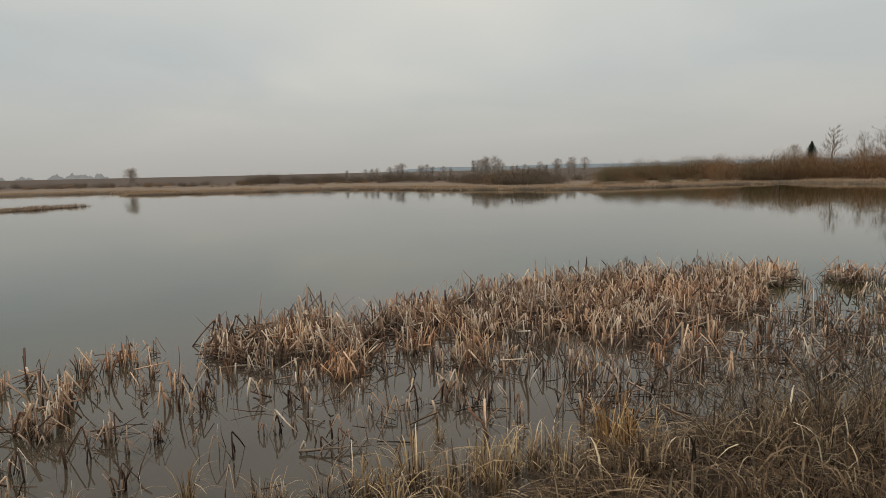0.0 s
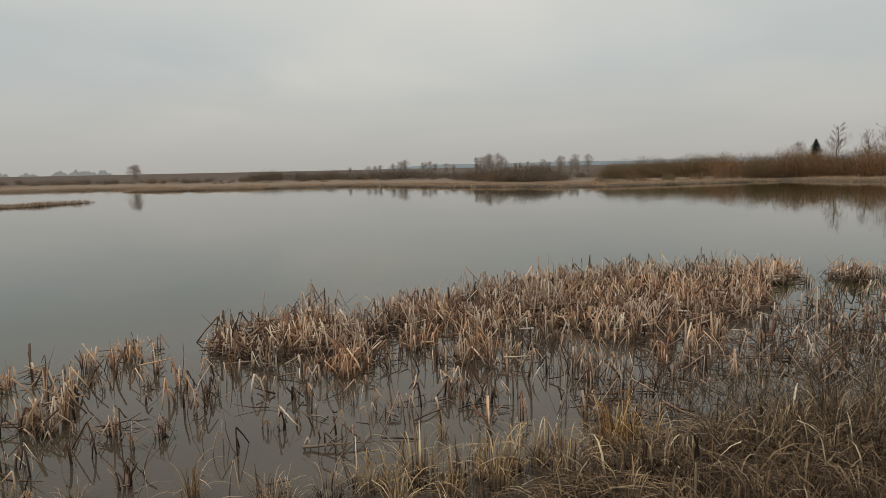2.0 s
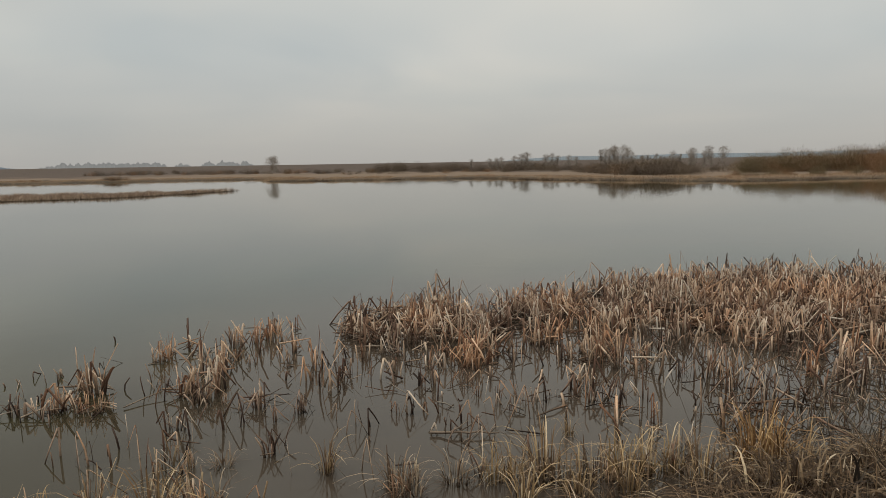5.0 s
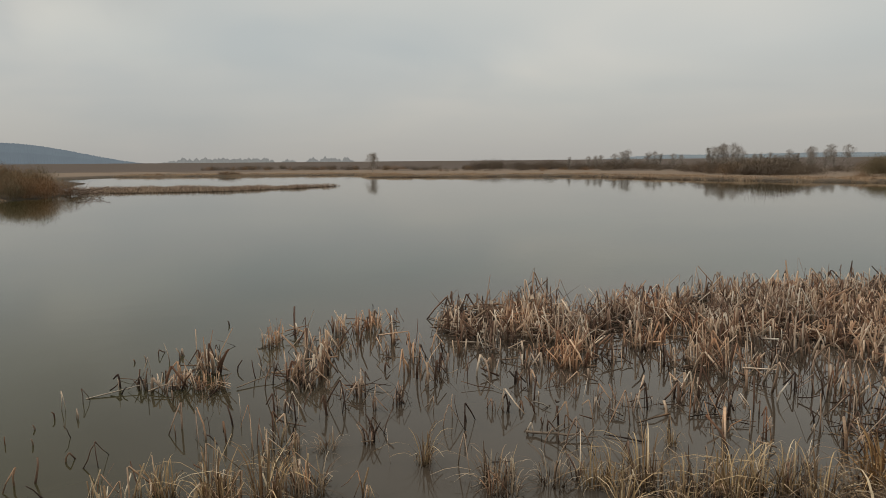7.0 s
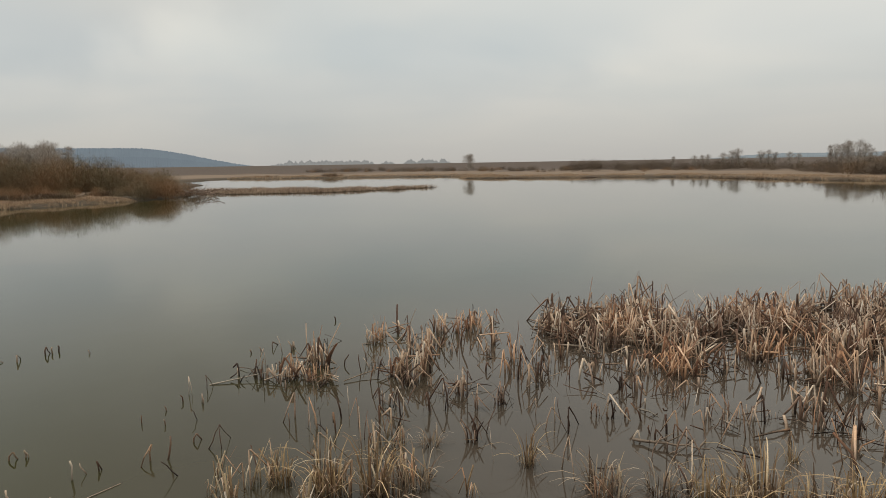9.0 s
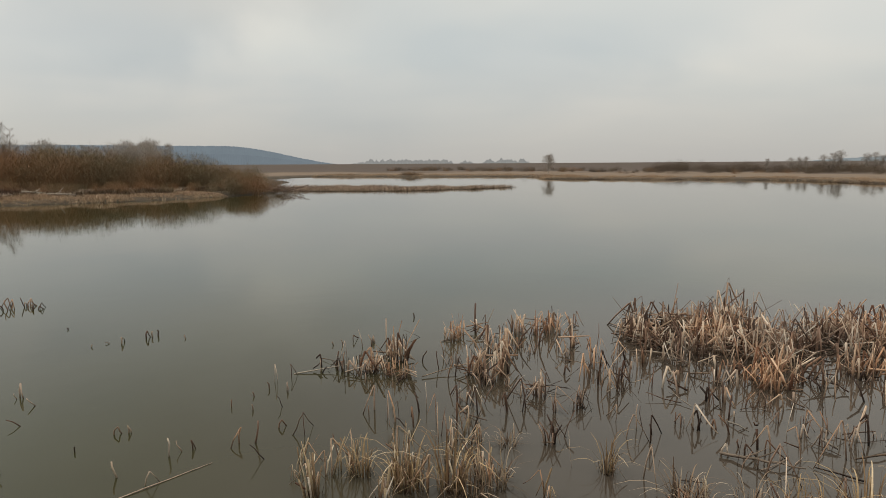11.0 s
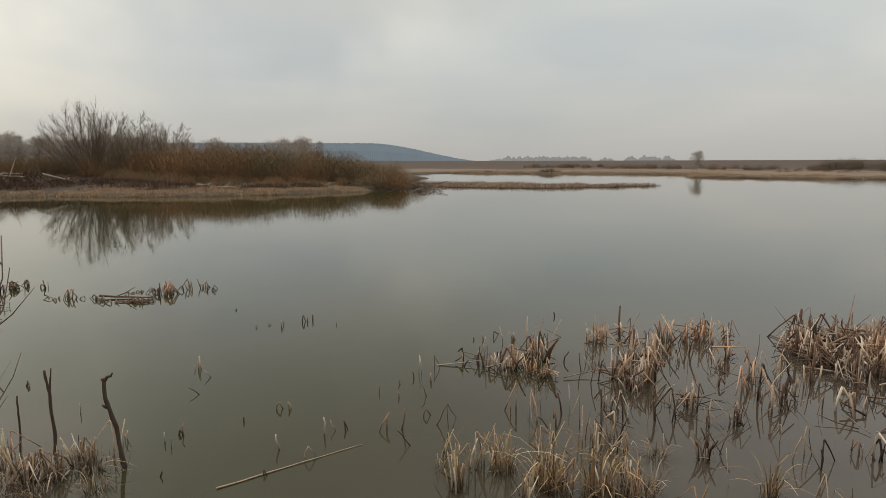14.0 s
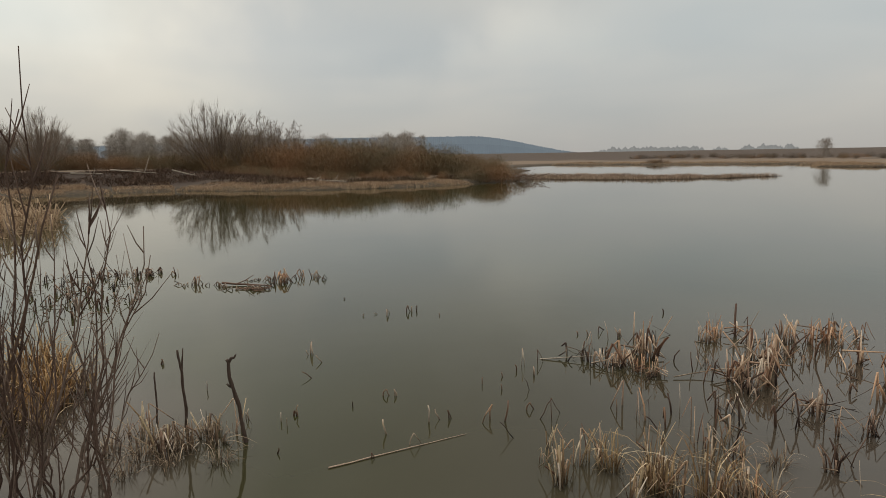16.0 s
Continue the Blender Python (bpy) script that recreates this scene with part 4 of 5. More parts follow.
BED = [(-2.13, 6.79), (-1.72, 6.6), (-1.5, 6.85), (-1.0, 6.9), (-0.64, 7.05), (-0.2, 7.15), (0.0, 7.35), (0.1, 8.05), (0.64, 8.15), (0.72, 7.8), (1.2, 7.95), (1.65, 7.86), (2.27, 7.55),
       (2.97, 8.35), (3.65, 7.85), (4.75, 8.7), (5.3, 10.2), (6.1, 10.5), (6.5, 11.3), (5.75, 11.5), (4.7, 11.5), (3.15, 11.4), (2.4, 10.9), (1.9, 10.6), (1.1, 10.25), (0.45, 9.3),
       (0.1, 9.35), (-0.47, 8.6), (-0.66, 8.1), (-0.97, 8.2), (-1.33, 8.5), (-1.86, 7.95), (-2.14, 7.65), (-2.4, 7.6)]
reed_bed("reed_bed", "dense matted bed of broken dead reeds standing in water", BED, 8200, 0.27, MATTED, REED, 41, 0.0076, -0.2, 1.9)
reed_bed("reed_bed", "dark sodden reeds lying flat under the matted bed", BED, 2600, 0.26, ("lying", "lying", "mat", "snapped"), REED_DARK, 51, 0.0080, -0.25, 1.9)
reed_bed("reed_bed", "short dark reed stubs along the far edge of the bed", [(x, y + 0.35) for x, y in BED[18:]] + [(x, y - 0.1) for x, y in BED[:17:-1]], 420, 0.26,
         ("up", "vee", "leaning", "snapped"), REED_DARK, 43, 0.0070, 0.0, 2.0)
for label, patch_ in (("small tan clump of broken reeds beyond the bed", [(6.8, 10.5), (7.35, 10.6), (7.3, 11.1), (6.8, 11.05)]), ("wide tan clump of broken reeds beyond the bed", [(7.5, 9.9), (8.4, 10.2), (8.5, 10.9), (7.6, 10.8)])):
    reed_bed("reed_bed", label, patch_, 260, 0.29, MATTED, REED, 53, 0.0076, -0.5, 1.9)
FRONT = [(-1.6, 6.2), (-0.5, 6.6), (0.6, 7.4), (1.9, 7.7), (2.8, 8.2), (4.8, 8.6), (6.6, 10.2), (8, 10.4), (7, 7.4), (4.8, 6.3), (3, 5.2), (1.2, 4.6), (0.2, 4.6), (-0.8, 4.9), (-1.5, 5.3)]
reed_bed("reed_bed", "thin stand of snapped reed stubs in shallow water", FRONT, 760, 0.19, ("up", "snapped", "vee", "vee", "leaning", "lying", "lying"), REED_DARK, 42, 0.0066, 0.0, 2.2)
reed_bed("reed_bed", "ragged near edge of the matted reed bed", [(-1.9, 6.5), (-1.3, 6.3), (-0.2, 6.6), (0.6, 7.2), (2.2, 7.1), (3.4, 7.6), (3.6, 8.0), (2.9, 8.4), (2.2, 7.7), (1.2, 8.0), (0.3, 8.0), (-0.2, 7.2), (-1.2, 6.95), (-1.8, 6.8)],
         1000, 0.25, STANDING, REED, 55, 0.0076, 0.02, 2.3)
TANGLE = [(1.5, 5.0), (1.6, 6.2), (2.2, 7.7), (4.0, 8.4), (5.5, 8.2), (6.4, 7.3), (4.9, 6.2), (3.2, 5.2), (2.2, 4.8)]
reed_bed("reed_bed", "dark tangle of fallen reeds in the shallows below the bank", TANGLE, 780, 0.25, ("leaning", "mat", "mat", "lying", "snapped", "vee"), REED_DARK, 57, 0.0062, -0.08, 1.7)
reed_bed("reed_bed", "brown clumps of broken reeds in the shallows below the bank", TANGLE, 560, 0.27, MATTED, REED, 58, 0.0066, 0.12, 1.8)
reed_bed("reed_bed", "thin scatter of tan reeds in front of the bed", FRONT, 900, 0.22, STANDING, REED, 46, 0.0076, 0.12, 1.9)


LOOSE = [(-4.2, 4.1), (-4.3, 5.2), (-3.9, 6.2), (-3.2, 7.2), (-2.2, 6.6), (-1.5, 6.2), (-1.5, 5.2), (-0.8, 4.8), (0.2, 4.5), (0.2, 4.0), (-0.8, 3.8), (-1.8, 3.5), (-2.4, 3.3), (-3.2, 3.7)]
reed_bed("reed_stubble", "loose dark snapped reed stubs between the tufts", LOOSE, 190, 0.18, ("up", "snapped", "vee", "vee", "leaning", "lying"), REED_DARK, 47, 0.0068, 0.05, 1.6)
reed_bed("reed_stubble", "loose tan reed stubs between the tufts", LOOSE, 250, 0.20, STANDING, REED, 48, 0.0078, 0.24, 1.5)


def reed_stem_meshes(seed, count, styles, h, material, r=0.0095):
    rng = random.Random(seed)
    got = []
    for i in range(count):
        S = Strands()
        add_reed(S, rng, 0, 0, h * rng.uniform(0.55, 1.1), styles[i % len(styles)], r)
        got.append(S.mesh("stem", material))
    return got


STEMS = reed_stem_meshes(61, 36, ("up", "up", "leaning", "snapped", "mat", "vee", "leaning", "mat", "up"), 0.27, REED_ONE, 0.0078)
STUBS = reed_stem_meshes(62, 18, ("vee", "up", "vee", "leaning", "snapped", "vee"), 0.175, STUB_ONE, 0.0068)
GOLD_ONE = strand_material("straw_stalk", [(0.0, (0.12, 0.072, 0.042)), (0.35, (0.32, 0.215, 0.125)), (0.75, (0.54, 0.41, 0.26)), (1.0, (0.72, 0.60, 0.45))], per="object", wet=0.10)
STALKS = reed_stem_meshes(66, 16, ("up", "up", "leaning", "up", "snapped"), 0.29, GOLD_ONE, 0.0050) + reed_stem_meshes(67, 12, ("up", "leaning", "vee", "up"), 0.27, REED_ONE, 0.0056)
BOLD = reed_stem_meshes(64, 18, ("vee", "vee", "up", "leaning", "snapped", "vee"), 0.13, STUB_ONE, 0.0098)
LOW = reed_stem_meshes(63, 10, ("lying", "mat"), 0.26, STUB_ONE, 0.007)


def reed_tuft(rng, x, y, n, spread, tall, label, group, stems):
    base = new("reed_tuft")
    base.matrix_world = pose(x, y, 0)
    # stems rise in sheaves from a few root stocks
    roots = [(rng.uniform(0, 6.28), spread * 1.1 * math.sqrt(rng.random()), rng.uniform(0.5, 1.0)) for k in range(max(2, n // 4))]
    for i in range(round(n * 2.0)):
        ra, rq, rh = roots[i % len(roots)]
        a, q = rng.uniform(0, 6.28), 0.035 * math.sqrt(rng.random())
        s = (1.6 if rng.random() < 0.08 else 1.22) * tall * rh * rng.uniform(0.55, 1.1)
        a, q = math.atan2(rq * math.sin(ra) + q * math.sin(a), rq * math.cos(ra) + q * math.cos(a)), math.hypot(rq * math.cos(ra) + q * math.cos(a), rq * math.sin(ra) + q * math.sin(a))
        part("stem", rng.choice(stems), base, m=Matrix.LocRotScale((q * math.cos(a), q * math.sin(a), 0), Euler((0, 0, rng.uniform(0, 6.28))), (min(s, 1.0), min(s, 1.0), s)))
    return tagged(base, label, "reeds", group)


# x, y, stems, spread, height
TUFTS_A = [(-3.63, 4.4, 16, 0.14, 0.8), (-3.5, 4.5, 18, 0.15, 0.85), (-3.3, 4.52, 12, 0.1, 0.9), (-3.55, 4.8, 12, 0.1, 1.35), (-3.75, 4.75, 12, 0.14, 0.7), (-2.52, 4.3, 8, 0.1, 0.75),
           (-3.66, 5.77, 12, 0.13, 0.9), (-3.6, 6.0, 12, 0.12, 1.1), (-2.75, 4.97, 32, 0.2, 1.15), (-2.9, 5.4, 28, 0.2, 1.1), (-3.19, 6.4, 12, 0.12, 0.95), (-3.1, 6.55, 8, 0.12, 0.8),
           (-2.89, 6.7, 16, 0.13, 1.15), (-2.9, 7.0, 10, 0.15, 0.9), (-2.35, 6.3, 10, 0.1, 0.95), (-1.97, 4.83, 10, 0.1, 0.9), (-2.2, 4.9, 8, 0.2, 0.6)]
TUFTS_B = [(-1.54, 6.3, 18, 0.2, 0.95), (-0.7, 6.14, 38, 0.26, 0.95), (-0.37, 6.38, 30, 0.24, 1.0), (-1.01, 6.29, 7, 0.15, 0.8), (0.69, 6.53, 38, 0.28, 1.15), (0.95, 6.79, 40, 0.28, 1.15),
           (0.15, 7.05, 14, 0.18, 0.85), (-0.03, 7.03, 9, 0.12, 0.85), (1.05, 6.34, 11, 0.15, 0.95), (0.56, 5.77, 9, 0.1, 0.8), (1.84, 7.86, 14, 0.2, 0.85), (1.9, 5.85, 9, 0.15, 0.7)]
TUFTS_R = [(5.87, 10.5, 22, 0.36, 0.95), (7.07, 10.8, 26, 0.32, 1.1), (7.6, 10.45, 26, 0.4, 1.1), (4.18, 7.81, 12, 0.2, 0.85), (2.71, 6.43, 26, 0.24, 1.2), (3.4, 7.47, 14, 0.24, 0.95),
           (3.58, 7.21, 14, 0.22, 0.95), (2.79, 7.51, 7, 0.2, 0.7), (5.56, 7.85, 11, 0.3, 0.9), (4.37, 7.16, 11, 0.24, 0.8)]
for x, y, n, spread, tall in TUFTS_A + TUFTS_B + TUFTS_R:
    reed_tuft(rng, x, y, n, spread, tall, "tuft of dead tan reed stubs standing in the pond", "reed tufts off the bank", STEMS)
TUFTS_D = [(-2.35, 2.55, 7, 0.08, 1.0), (-2.05, 2.85, 6, 0.1, 1.0), (-2.45, 2.95, 8, 0.12, 0.9), (-2.6, 2.75, 6, 0.1, 0.85), (-2.2, 3.15, 8, 0.12, 0.9), (-2.1, 3.6, 6, 0.12, 0.8), (-1.2, 3.4, 2, 0.04, 0.75), (-1.75, 3.2, 6, 0.12, 1.1), (-1.98, 3.05, 6, 0.12, 1.1), (-1.6, 3.22, 5, 0.1, 1.0), (-1.9, 3.28, 5, 0.12, 0.95)]
for x, y, n, spread, tall in TUFTS_D:
    reed_tuft(rng, x, y, n * 2, spread * 1.5, tall * 1.0, "few pale reed stumps among the bank grass", "reed tufts at the bank", STALKS)
TUFTS_E = [(-0.5, 3.8), (0.0, 4.0), (0.3, 4.0), (0.6, 4.05), (0.85, 4.2), (1.15, 4.35)]
for x, y in TUFTS_E:
    reed_tuft(rng, x, y, 11, 0.17, rng.uniform(0.6, 0.85), "few pale reed stumps among the bank grass", "reed tufts at the bank", STALKS)
TUFTS_C = [(-1.99, 5.8, 7, 0.06, 1.3), (-1.67, 4.65, 12, 0.16, 0.8), (-1.54, 4.0, 8, 0.08, 1.2),
           (-2.6, 4.75, 8, 0.15, 0.9), (-3.2, 4.95, 8, 0.2, 0.6), (-2.5, 6.0, 8, 0.25, 0.8), (-3.0, 5.9, 10, 0.3, 0.8), (-3.95, 4.3, 5, 0.06, 1.1)]
TUFTS_F = [(-0.28, 5.3, 5, 0.13, 1.0), (-0.81, 4.86, 3, 0.07, 1.1), (-0.83, 5.57, 3, 0.1, 0.9), (-0.1, 5.09, 2, 0.08, 1.2), (0.04, 5.28, 3, 0.1, 0.9), (0.48, 5.6, 3, 0.1, 1.0), (0.62, 5.54, 6, 0.15, 1.1),
           (0.85, 5.52, 3, 0.04, 1.4), (1.04, 5.49, 2, 0.03, 1.5), (1.35, 6.63, 2, 0.03, 1.7), (1.41, 6.06, 2, 0.08, 1.2), (0.13, 5.44, 4, 0.15, 0.6), (-1.06, 5.98, 3, 0.15, 0.8)]
TUFTS_G = [(-0.5, 5.65, 3, 0.1, 0.7), (0.26, 6.48, 4, 0.18, 0.7), (1.38, 7.35, 4, 0.25, 0.8), (1.53, 7.41, 5, 0.25, 0.9), (0.74, 5.09, 2, 0.08, 1.0), (6.39, 10.47, 7, 0.35, 1.2), (6.93, 10.16, 2, 0.1, 1.1),
           (4.66, 8.22, 5, 0.3, 0.9), (5.26, 8.66, 3, 0.25, 1.2), (5.62, 8.63, 4, 0.3, 0.9), (2.65, 7.04, 6, 0.3, 0.9), (2.28, 7.3, 6, 0.3, 0.9), (4.99, 7.35, 5, 0.3, 1.0), (1.34, 6.91, 2, 0.08, 1.4)]
for x, y, n, spread, tall in TUFTS_C + TUFTS_F + TUFTS_G:
    reed_tuft(rng, x, y, n, spread, tall, "loose tuft of dark wet snapped reeds in open water", "dark reed tufts", STUBS + STEMS[:6])
for x, y in ((-1.9, 6.0), (-1.84, 6.02)):
    thing("reed_stub", STEMS[3], "single hooked reed stem in open water", "reed", "lone reed stubs", m=Matrix.LocRotScale((x, y, 0), Euler((0, 0, rng.uniform(0, 6))), (1.1, 1.1, 1.1)))

# lone reeds: foot x, y; top as an offset x, y and a height; where a snapped tip comes down, as an offset x, y
LONE_A = [(-4.18, 2.27, 0.02, 0.03, 0.06, 0.03, 0.06), (-4.12, 2.35, 0, 0, 0.06, 0.01, 0.02), (-4.11, 1.98, 0, 0, 0.04, 0, 0), (-3.52, 1.98, -0.01, -0.02, 0.11, 0, 0), (-3.29, 2.02, 0.03, 0.04, 0.09, 0.04, 0.1),
          (-3.26, 1.73, 0.01, 0.01, 0.04, 0.02, 0.02), (-3.53, 2.33, 0, 0, 0.13, 0, 0), (-3.53, 2.43, -0.02, -0.03, 0.08, 0, 0), (-3.49, 2.49, -0.01, -0.01, 0.07, 0, 0.02), (-3.95, 3.11, 0, 0, 0.06, 0, 0),
          (-3.75, 3.17, 0, -0.01, 0.05, 0, 0), (-3.99, 3.36, -0.01, -0.01, 0.04, 0, 0), (-4.15, 3.69, 0.01, 0.01, 0.17, 0.04, 0.01)]
LONE_B = [(-4.04, 3.55, -0.01, -0.01, 0.06, 0, 0), (-4.12, 3.86, 0, 0, 0.13, 0.01, 0.07), (-3.89, 3.61, 0.01, 0.01, 0.08, 0.04, -0.01), (-3.62, 3.35, -0.02, -0.03, 0.1, 0, 0), (-3.32, 2.74, 0.01, 0.01, 0.12, 0.03, -0.1),
          (-3.23, 2.81, 0.01, 0.02, 0.16, 0, 0), (-2.98, 2.68, -0.04, -0.07, 0.12, 0, 0), (-3.31, 3.06, 0.02, 0.03, 0.06, 0.02, 0.08), (-3.04, 3.1, -0.01, -0.01, 0.18, -0.1, 0.17), (-3.11, 3.06, 0.04, 0.06, 0.16, 0, 0),
          (-5.6, 2.17, 0.01, 0.01, 0.13, 0.05, 0.01), (-5.57, 2.14, -0.01, -0.02, 0.05, 0, 0), (-5.28, 2.17, -0.03, -0.05, 0.07, 0, 0)]
LONE_C = [(-4.91, 1.93, -0.05, -0.07, 0.06, 0, 0), (-4.15, 1.42, 0, 0, 0.07, 0, 0), (-4.04, 1.43, 0, 0, 0.06, 0, 0), (-4.21, 1.52, 0.01, 0.02, 0.04, 0.02, 0.03), (-4.17, 1.56, 0, 0, 0.09, 0, 0), (-3.66, 1.24, 0.01, 0.01, 0.04, 0, 0),
          (-5.12, 1.08, 0, 0, 0.08, 0, 0), (-6.1, 0.85, 0, 0.01, 0.05, 0, 0), (-6.08, 0.87, 0, 0, 0.04, 0, 0), (-4.31, 1.2, 0, 0, 0.07, 0, 0), (-4.33, 1.23, 0, 0, 0.08, 0, 0), (-6.66, 3.22, 0.01, 0.01, 0.03, 0, 0),
          (-6.64, 3.41, -0.02, -0.04, 0.02, 0, 0)]
LONE_D = [(-6.52, 3.47, 0, 0.01, 0.08, -0.13, 0.11), (-6.52, 3.76, 0.01, 0.01, 0.09, -0.02, 0.07), (-6.51, 3.83, 0, 0, 0.07, 0, 0), (-6.51, 3.89, 0, 0, 0.07, 0, 0), (-6.14, 4.02, -0.01, -0.01, 0.04, 0, 0), (-7.67, 3.4, 0, -0.01, 0.02, 0, 0),
          (-4.58, 4.82, -0.01, -0.01, 0.04, 0, 0), (-4.51, 4.89, -0.01, -0.01, 0.06, 0.01, 0.01), (-4.51, 5.06, 0, 0, 0.07, -0.07, 0.17), (-4.3, 5.16, 0, 0, 0.08, 0.03, 0), (-4.02, 4.13, 0, 0, 0.13, 0, 0), (-3.98, 4.12, 0.03, 0.03, 0.06, 0, 0),
          (-4.0, 4.31, 0.02, 0.02, 0.16, 0, 0)]
LONE_E = [(-3.95, 4.36, 0.01, 0.02, 0.16, 0, 0), (-3.99, 4.58, 0, 0, 0.05, 0, 0), (-3.16, 4.85, -0.01, -0.02, 0.18, 0, 0), (-4.66, 6.3, -0.01, -0.01, 0.06, 0, 0), (-1.14, 4.6, 0, 0, 0.2, 0, 0), (-1.11, 4.64, -0.02, -0.01, 0.18, 0, 0),
          (-0.94, 4.35, 0, 0, 0.04, 0, 0), (-0.85, 4.84, 0.04, 0.02, 0.16, 0, 0), (-0.8, 4.86, -0.02, -0.01, 0.05, 0, 0), (-0.95, 4.89, 0, 0, 0.09, 0, 0), (-0.71, 4.94, 0.02, 0.01, 0.08, 0.05, -0.03), (-0.56, 4.55, 0.04, 0.02, 0.08, 0.06, 0.02),
          (-0.41, 4.62, 0, 0, 0.09, 0.09, 0.01)]
LONE_F = [(-0.3, 4.7, 0, 0, 0.12, 0.14, 0.02), (-0.07, 5.03, 0.05, 0.02, 0.15, 0, 0), (-0.47, 4.73, -0.01, 0, 0.06, 0, 0), (-2.13, 6.16, 0.02, 0.01, 0.33, 0, 0), (-2.13, 6.12, -0.07, -0.03, 0.18, 0, 0), (-2.44, 6.07, 0.01, 0.01, 0.08, 0, 0),
          (-2.3, 5.77, 0.02, 0.01, 0.02, 0.07, 0.05), (-1.96, 6.19, 0.06, 0.03, 0.24, 0, 0), (-1.83, 6.17, -0.02, -0.01, 0.17, 0, 0), (-1.93, 5.95, -0.01, 0, 0.05, 0, 0), (-1.62, 4.78, -0.06, -0.03, 0.02, 0, 0), (-1.33, 4.66, 0.01, 0, 0.14, -0.11, 0.08)]


def lone_reed(x, y, ax, ay, h, tx, ty):
    """One reed out in the water: a leaning stump, or snapped so that its tip comes down to the surface."""
    S = Strands()
    top = Vector((ax, ay, h))
    bow = Vector((rng.uniform(-1, 1), rng.uniform(-1, 1), 0)) * 0.012
    r = 0.0062 * rng.uniform(0.8, 1.25) * (1.0 if math.hypot(x, y) < 6 else 1.35)
    if tx or ty:
        end = Vector((tx, ty, -0.015))
        pts = [Vector((0, 0, -0.08)), top * 0.5 + bow, top * 0.97, top + (end - top) * 0.05, top.lerp(end, 0.55) + bow, end]
    else:
        pts = [Vector((-ax, -ay, -0.08)) * 0.6, top * 0.3 + bow * 0.5, top * 0.7 + bow, top]
    n = len(pts) - 1
    S.tube(pts, [r * (1.1 - 0.35 * i / n) for i in range(n + 1)], 5, rng.uniform(0.4, 0.7), rng.uniform(0, 3.14))
    thing("reed_stub", S.mesh("reed_stub", STUB_ONE if rng.random() < 0.35 else REED_ONE), "single bent dead reed stub in open water", "reed", "lone reed stubs", m=pose(x, y, 0))


for row in LONE_A + LONE_B + LONE_C + LONE_D + LONE_E + LONE_F:
    lone_reed(*row)

# floating mats towards the side bank
for x, y in scatter(rng, [(-12.2, -0.6), (-11.9, 1.0), (-11.4, 1.8), (-10.8, 1.3), (-9.0, 1.0), (-8.4, 0.5), (-9.0, -0.4)], 210):
    s = rng.uniform(0.6, 1.2)
    thing("reed_stub", rng.choice(BOLD if rng.random() < 0.8 else LOW), "snapped dark reed stub in a thin drowned stand", "reed", "drowned reed stand",
          m=Matrix.LocRotScale((x, y, 0), Euler((0, 0, rng.uniform(0, 6.28))), (s, s, s)))
for x, y, n, spread, tall in ((-11.3, 1.4, 14, 0.3, 0.9), (-11.6, 0.9, 14, 0.3, 0.8)):
    reed_tuft(rng, x, y, n, spread, tall, "low drowned tuft of dark snapped reeds", "drowned reed stand", BOLD + LOW[:4])
# low broken loops round the floating stem: place, count, spread and height
for x, y, n, spread, tall in ((-9.79, 2.04, 4, 0.06, 0.07), (-9.64, 2.14, 5, 0.07, 0.07), (-9.49, 2.17, 4, 0.06, 0.05), (-9.25, 2.28, 6, 0.10, 0.05), (-9.1, 2.46, 9, 0.10, 0.06),
                              (-9.02, 2.6, 8, 0.09, 0.06), (-9.57, 2.93, 6, 0.07, 0.10), (-9.53, 3.06, 8, 0.07, 0.19), (-9.25, 2.92, 6, 0.08, 0.10), (-9.28, 3.0, 5, 0.05, 0.15),
                              (-9.78, 2.8, 7, 0.12, 0.04), (-9.5, 3.43, 5, 0.07, 0.14), (-9.51, 3.58, 5, 0.06, 0.13), (-9.45, 3.5, 3, 0.10, 0.05), (-9.18, 3.63, 3, 0.03, 0.09),
                              (-9.98, 1.75, 4, 0.09, 0.06), (-9.99, 1.86, 4, 0.04, 0.14), (-10.25, 1.67, 2, 0.06, 0.03), (-11.12, 1.72, 4, 0.08, 0.13)):
    for i in range(n):
        a = rng.uniform(0, 6.28)
        h = tall * rng.uniform(0.45, 1.1)
        d = rng.uniform(0.03, 0.09)
        bent = rng.random() < 0.72
        lone_reed(x + rng.gauss(0, 0.6) * spread, y + rng.gauss(0, 0.9) * spread, d * math.cos(a) * 0.6, d * math.sin(a) * 0.6, h,
                  (d * math.cos(a) * 2.0 + rng.uniform(-0.03, 0.03)) if bent else 0, (d * math.sin(a) * 2.0) if bent else 0)
S = stick_mesh(random.Random(8), 0.84, 0.019, 0.03, 1)
thing("floating_log", S.mesh("floating_log", RUST), "thick tan dead stem floating among drowned reeds", "log", m=pose(-9.43, 2.52, 0.022, 0, 1.5, 47))
bundle = new("reed_bundle")
bundle.matrix_world = pose(-9.1, 2.55, 0.008, rz=47)
for i in range(9):
    me = stick_mesh(rng, rng.uniform(0.16, 0.4), rng.uniform(0.006, 0.011), 0.1, 1).mesh("reed", RUST)
    part("reed", me, bundle, m=pose(rng.uniform(-0.14, 0.14), rng.gauss(0, 0.05), rng.uniform(-0.004, 0.02), 0, rng.uniform(-5, 5), rng.uniform(-30, 30)))
tagged(bundle, "small floating bundle of rust-brown broken reed", "reed bundle")
